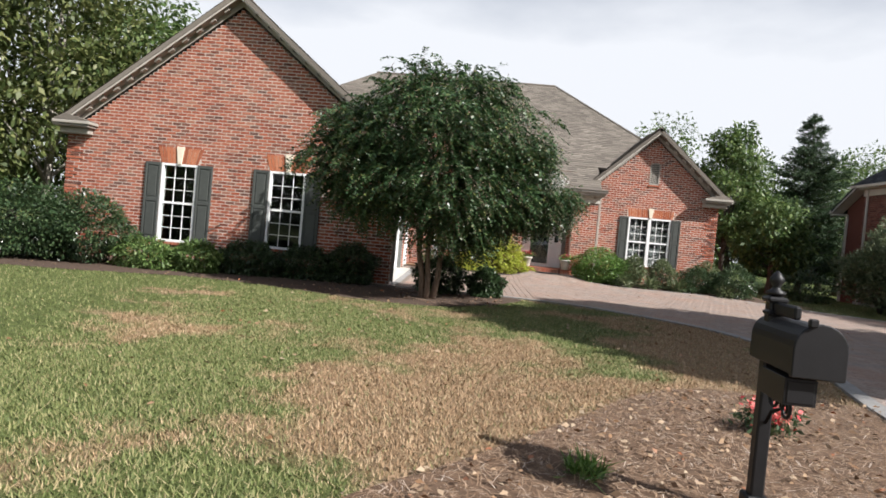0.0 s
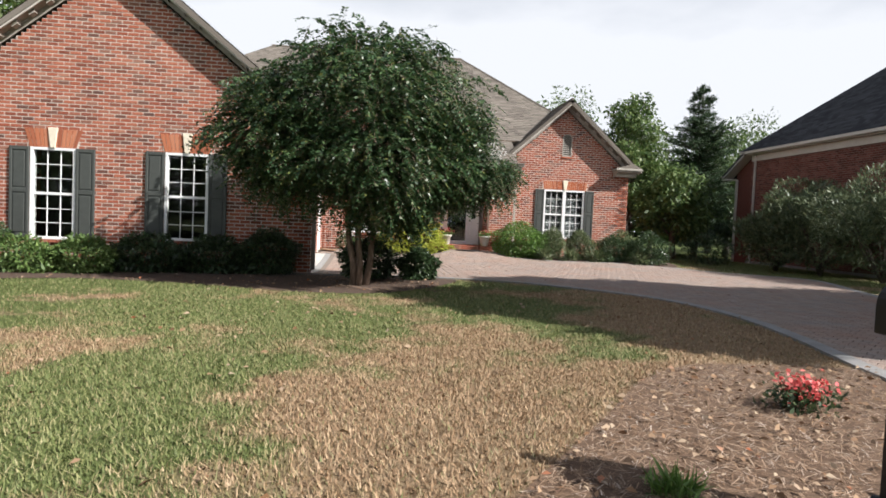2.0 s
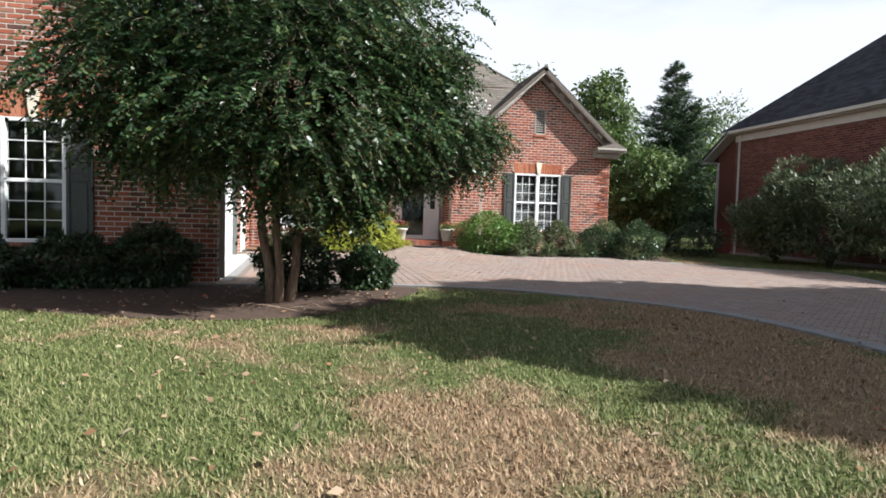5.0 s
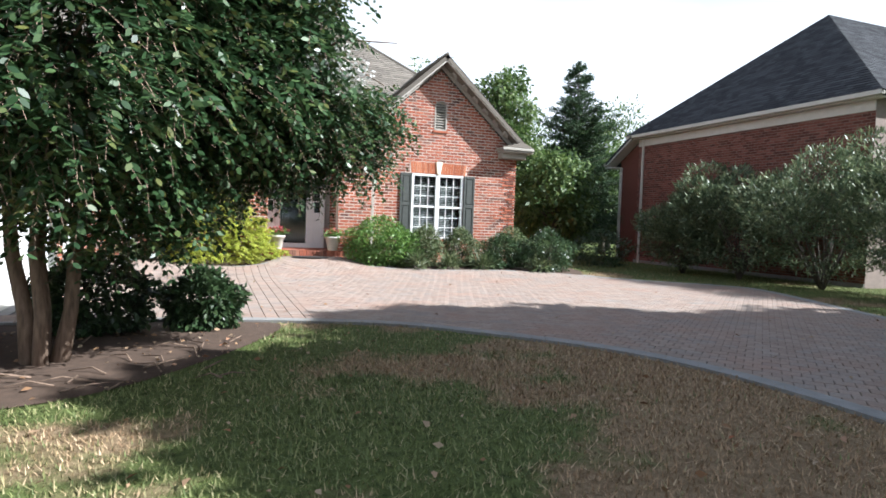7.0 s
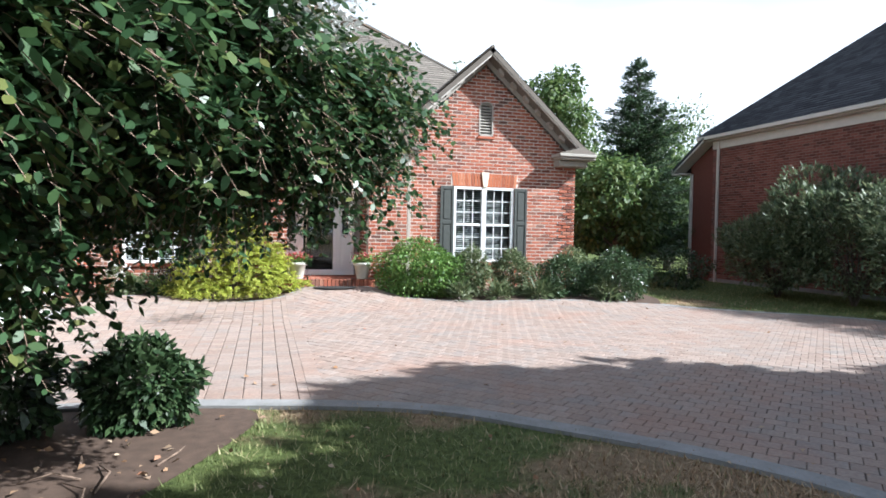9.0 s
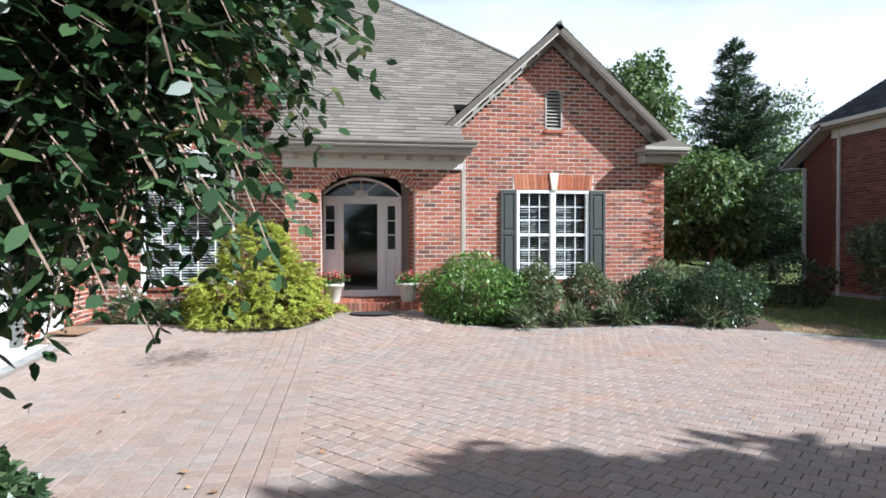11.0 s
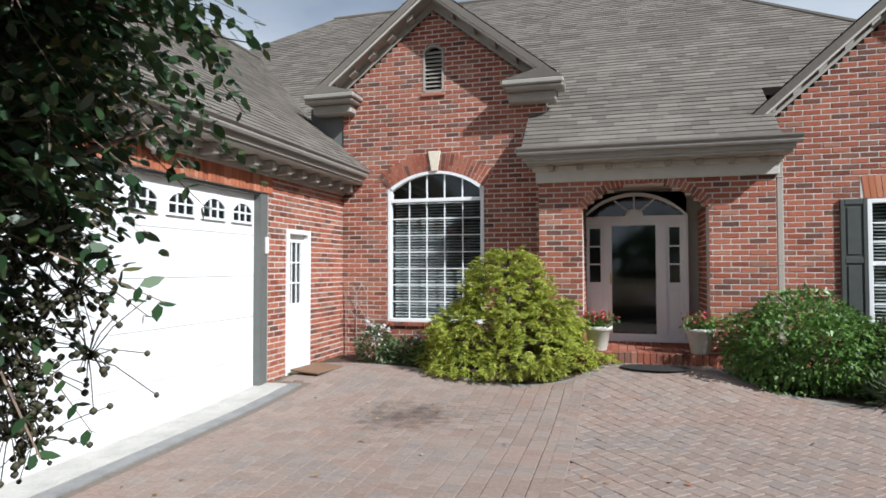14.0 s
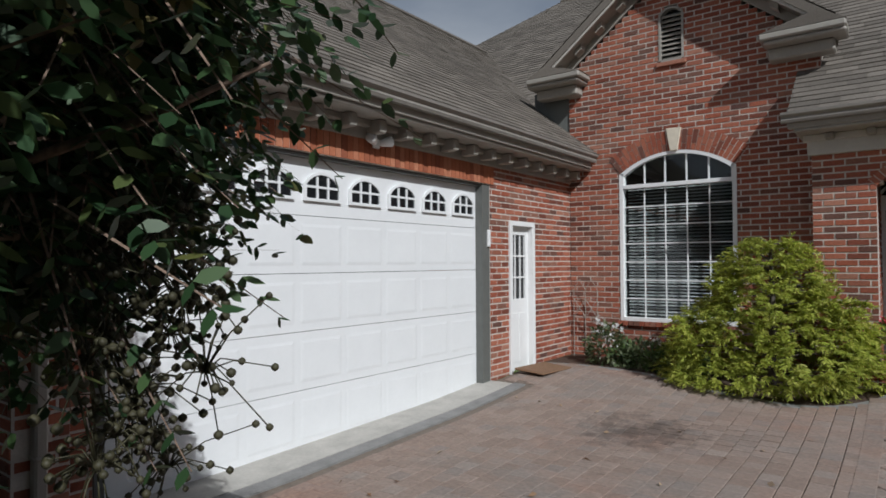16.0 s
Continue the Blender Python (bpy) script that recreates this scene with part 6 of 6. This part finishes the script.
woods = tagged(mesh_np("far_woods", np.concatenate(quads), 4, WOODS), "belt of distant green woodland", "woods", kind="stuff")
trunks.out("trunks", DARKBARK, woods)

# ---- ground cover ----


def rise_np(x, y):
    s = np.clip((y - 19.5) / 3.0, 0, 1)
    k = np.clip((y - 20.6) / 1.9, 0, 1) * np.clip(1.7 - np.abs(x - 3.1), 0, 1)
    d = np.clip((20.0 - y) / 3.0, 0, 1) * np.clip((1.2 - x) / 2.5, 0, 1) * np.clip((y - 14.6) / 0.9, 0, 1) * (x > -2.6)
    return 0.17 * s * s * (3 - 2 * s) * np.clip((12.5 - x) / 2.5, 0, 1) + 0.13 * k * k * (3 - 2 * k) - 0.09 * d


def scatter(n, x0, x1, y0, y1):
    return rng.uniform(x0, x1, n), rng.uniform(y0, y1, n)


GROWN = [DRIVE, STRAW_BED, FRONT_BED, HOUSE_BED, HOUSE_BED_R]
parts = []
for n, x0, x1, y0, y1, hi in ((150000, -4.0, 5.6, 2.0, 12.5, 0.038), (80000, -13.0, -1.0, 1.0, 13.0, 0.045), (90000, -3.5, 3.0, 2.2, 8.5, 0.035), (26000, 9.0, 17.0, 12.0, 27.0, 0.07), (14000, 1.0, 5.6, 10.5, 14.6, 0.05)):
    x, y = scatter(n, x0, x1, y0, y1)
    keep = np.ones(n, bool)
    for poly in GROWN:
        keep &= ~inside_np(poly, x, y)
    x, y = x[keep], y[keep]
    m = len(x)
    a = rng.random(m) * 6.283
    h = hi * (0.45 + 0.75 * rng.random(m))
    w = 0.0035 + 0.003 * rng.random(m)
    base = np.stack([x, y, rise_np(x, y) - 0.003], 1)
    side = np.stack([np.cos(a), np.sin(a), np.zeros(m)], 1) * w[:, None]
    lean = np.stack([np.cos(a + 1.57), np.sin(a + 1.57), np.zeros(m)], 1) * (h * rng.normal(size=m) * 1.1)[:, None]
    tip = base + lean + np.stack([np.zeros(m), np.zeros(m), h], 1)
    parts.append(np.stack([base - side, base + side, tip], 1).reshape(-1, 3))
blades = mesh_np("grass_blades", np.concatenate(parts), 3, BLADE)
tagged(blades, "short patchy lawn grass, green and dry straw coloured", "grass", kind="stuff")

x, y = scatter(76000, -1.5, 4.8, -1.0, 6.6)
keep = inside_np(STRAW_BED, x, y)
x, y = x[keep], y[keep]
m = len(x)
a, L = rng.random(m) * 6.283, 0.03 + 0.07 * rng.random(m)
mid = np.stack([x, y, 0.008 + 0.025 * rng.random(m)], 1)
way = np.stack([np.cos(a), np.sin(a), rng.normal(size=m) * 0.18], 1) * (L / 2)[:, None]
side = np.stack([-np.sin(a), np.cos(a), np.zeros(m)], 1) * (0.0012 + 0.0022 * rng.random(m) ** 3)[:, None]
straw = mesh_np("pine_straw", np.stack([mid - way - side, mid + way - side, mid + way + side, mid - way + side], 1).reshape(-1, 3), 4, STRAW)
tagged(straw, "loose layer of brown pine straw needles", "straw", kind="stuff")


def fallen(n, x0, x1, y0, y1, size, only=None, skip=None, lift=0.02):
    x, y = scatter(n, x0, x1, y0, y1)
    keep = np.ones(n, bool)
    if only:
        keep &= inside_np(only, x, y)
    if skip:
        keep &= ~inside_np(skip, x, y)
    x, y = x[keep], y[keep]
    m = len(x)
    return leaf_quads(np.stack([x, y, rise_np(x, y) + lift + 0.015 * rng.random(m)], 1), np.stack([rng.normal(size=m), rng.normal(size=m), 0.25 * rng.random(m)], 1), size * (0.5 + rng.random(m)), 0.6, 0, 0.3)


litter = [fallen(750, -3, 6, 5, 14.5, 0.05, skip=DRIVE, lift=0.03), fallen(110, -9, 0, 1, 11, 0.05, lift=0.03), fallen(3400, -1, 4.8, -1, 6.5, 0.045, only=STRAW_BED, lift=0.03), fallen(170, -1.5, 12, 9, 21, 0.05, only=DRIVE, lift=0.042), fallen(500, 9, 13, 13, 21, 0.05, skip=DRIVE), fallen(600, -12, 1.4, 11.3, 15.2, 0.045, only=FRONT_BED, lift=0.015)]
tagged(mesh_np("fallen_leaves", np.concatenate(litter), 4, LITTER), "scattered dry fallen leaves", "leaves", kind="stuff")
p = Parts()
for _ in range(26):
    a, x, y = random.uniform(0, 3.14), random.uniform(-1.2, 1.0), random.uniform(11.7, 13.6)
    L = random.uniform(0.2, 0.5)
    p.tube([(x, y, 0.02), (x + L * 0.5 * math.cos(a), y + L * 0.5 * math.sin(a), 0.05), (x + L * math.cos(a + 0.3), y + L * math.sin(a + 0.3), 0.02)], [0.008, 0.007, 0.003], 5)
tagged(p.out("fallen_twigs", BARK, None, True), "dry twigs lying under the tree", "twigs", kind="stuff")

# ---- pavers ----
PW, PL, GAP = 0.162, 0.162, 0.006


def paver_mesh():
    a, b, e = PW - GAP, PL - GAP, 0.005
    vs = [(e, e, 0.022), (a - e, e, 0.022), (a - e, b - e, 0.022), (e, b - e, 0.022), (0, 0, 0.018), (a, 0, 0.018), (a, b, 0.018), (0, b, 0.018), (0, 0, 0), (a, 0, 0), (a, b, 0), (0, b, 0)]
    fs = [(0, 1, 2, 3)] + [(i, i + 4, (i + 1) % 4 + 4, (i + 1) % 4) for i in range(4)] + [(i + 4, i + 8, (i + 1) % 4 + 8, (i + 1) % 4 + 4) for i in range(4)]
    return vs, [tuple(reversed(f)) if k else f for k, f in enumerate(fs)]


def lifted(v):
    return Vector((v.x, v.y, v.z + rise(v.x, v.y)))


PV, PF = paver_mesh()
grow, single = Parts(), []
for zone, ang in ((0, 0.0), (1, radians(42))):
    ca, sa = math.cos(ang), math.sin(ang)
    for i in range(-150, 180):
        for j in range(-110, 240):
            u, v = i * PW, j * PL + (i % 2) * PL / 2
            ox, oy = (0, 0) if zone == 0 else (6.0, 2.0)
            x, y = ox + u * ca - v * sa, oy + u * sa + v * ca
            if y < -8.8 or y > 22.7 or x < -2.1 or x > 13.2:
                continue
            cx, cy = x + PW / 2 * ca - PL / 2 * sa, y + PW / 2 * sa + PL / 2 * ca
            if (zone == 0) != (cx < 2.12) or not inside(DRIVE, cx, cy):
                continue
            if cx < -1.51 and 15.8 < cy < 21.08:
                continue
            dz = 0.009 + random.uniform(-0.0015, 0.0025)
            m = Matrix.Translation((x, y, dz)) @ Matrix.Rotation(ang + random.uniform(-0.012, 0.012), 4, "Z")
            if len(single) < 290 and zone == 0 and 0.1 < cx < 2.1 and 15.3 < cy < 20.5:
                single.append(Matrix.Translation((0, 0, rise(cx, cy))) @ m)
            else:
                grow.add([lifted(m @ Vector(q)) for q in PV], PF)
for j in range(50):
    y = 14.45 + PL * j
    if inside(DRIVE, 2.12, y):
        m = Matrix.Translation((2.12 - PW / 2, y, 0.0125)) @ Matrix.Rotation(random.uniform(-0.012, 0.012), 4, "Z")
        grow.add([lifted(m @ Vector(q)) for q in PV], PF)
tagged(grow.out("pavers", PAVER, road), kind="stuff")
me = bpy.data.meshes.new("paver")
me.from_pydata(PV, [], PF)
me.materials.append(PAVER)
for m in single:
    ob = new("paver", me)
    ob.parent, ob.matrix_world = road, m
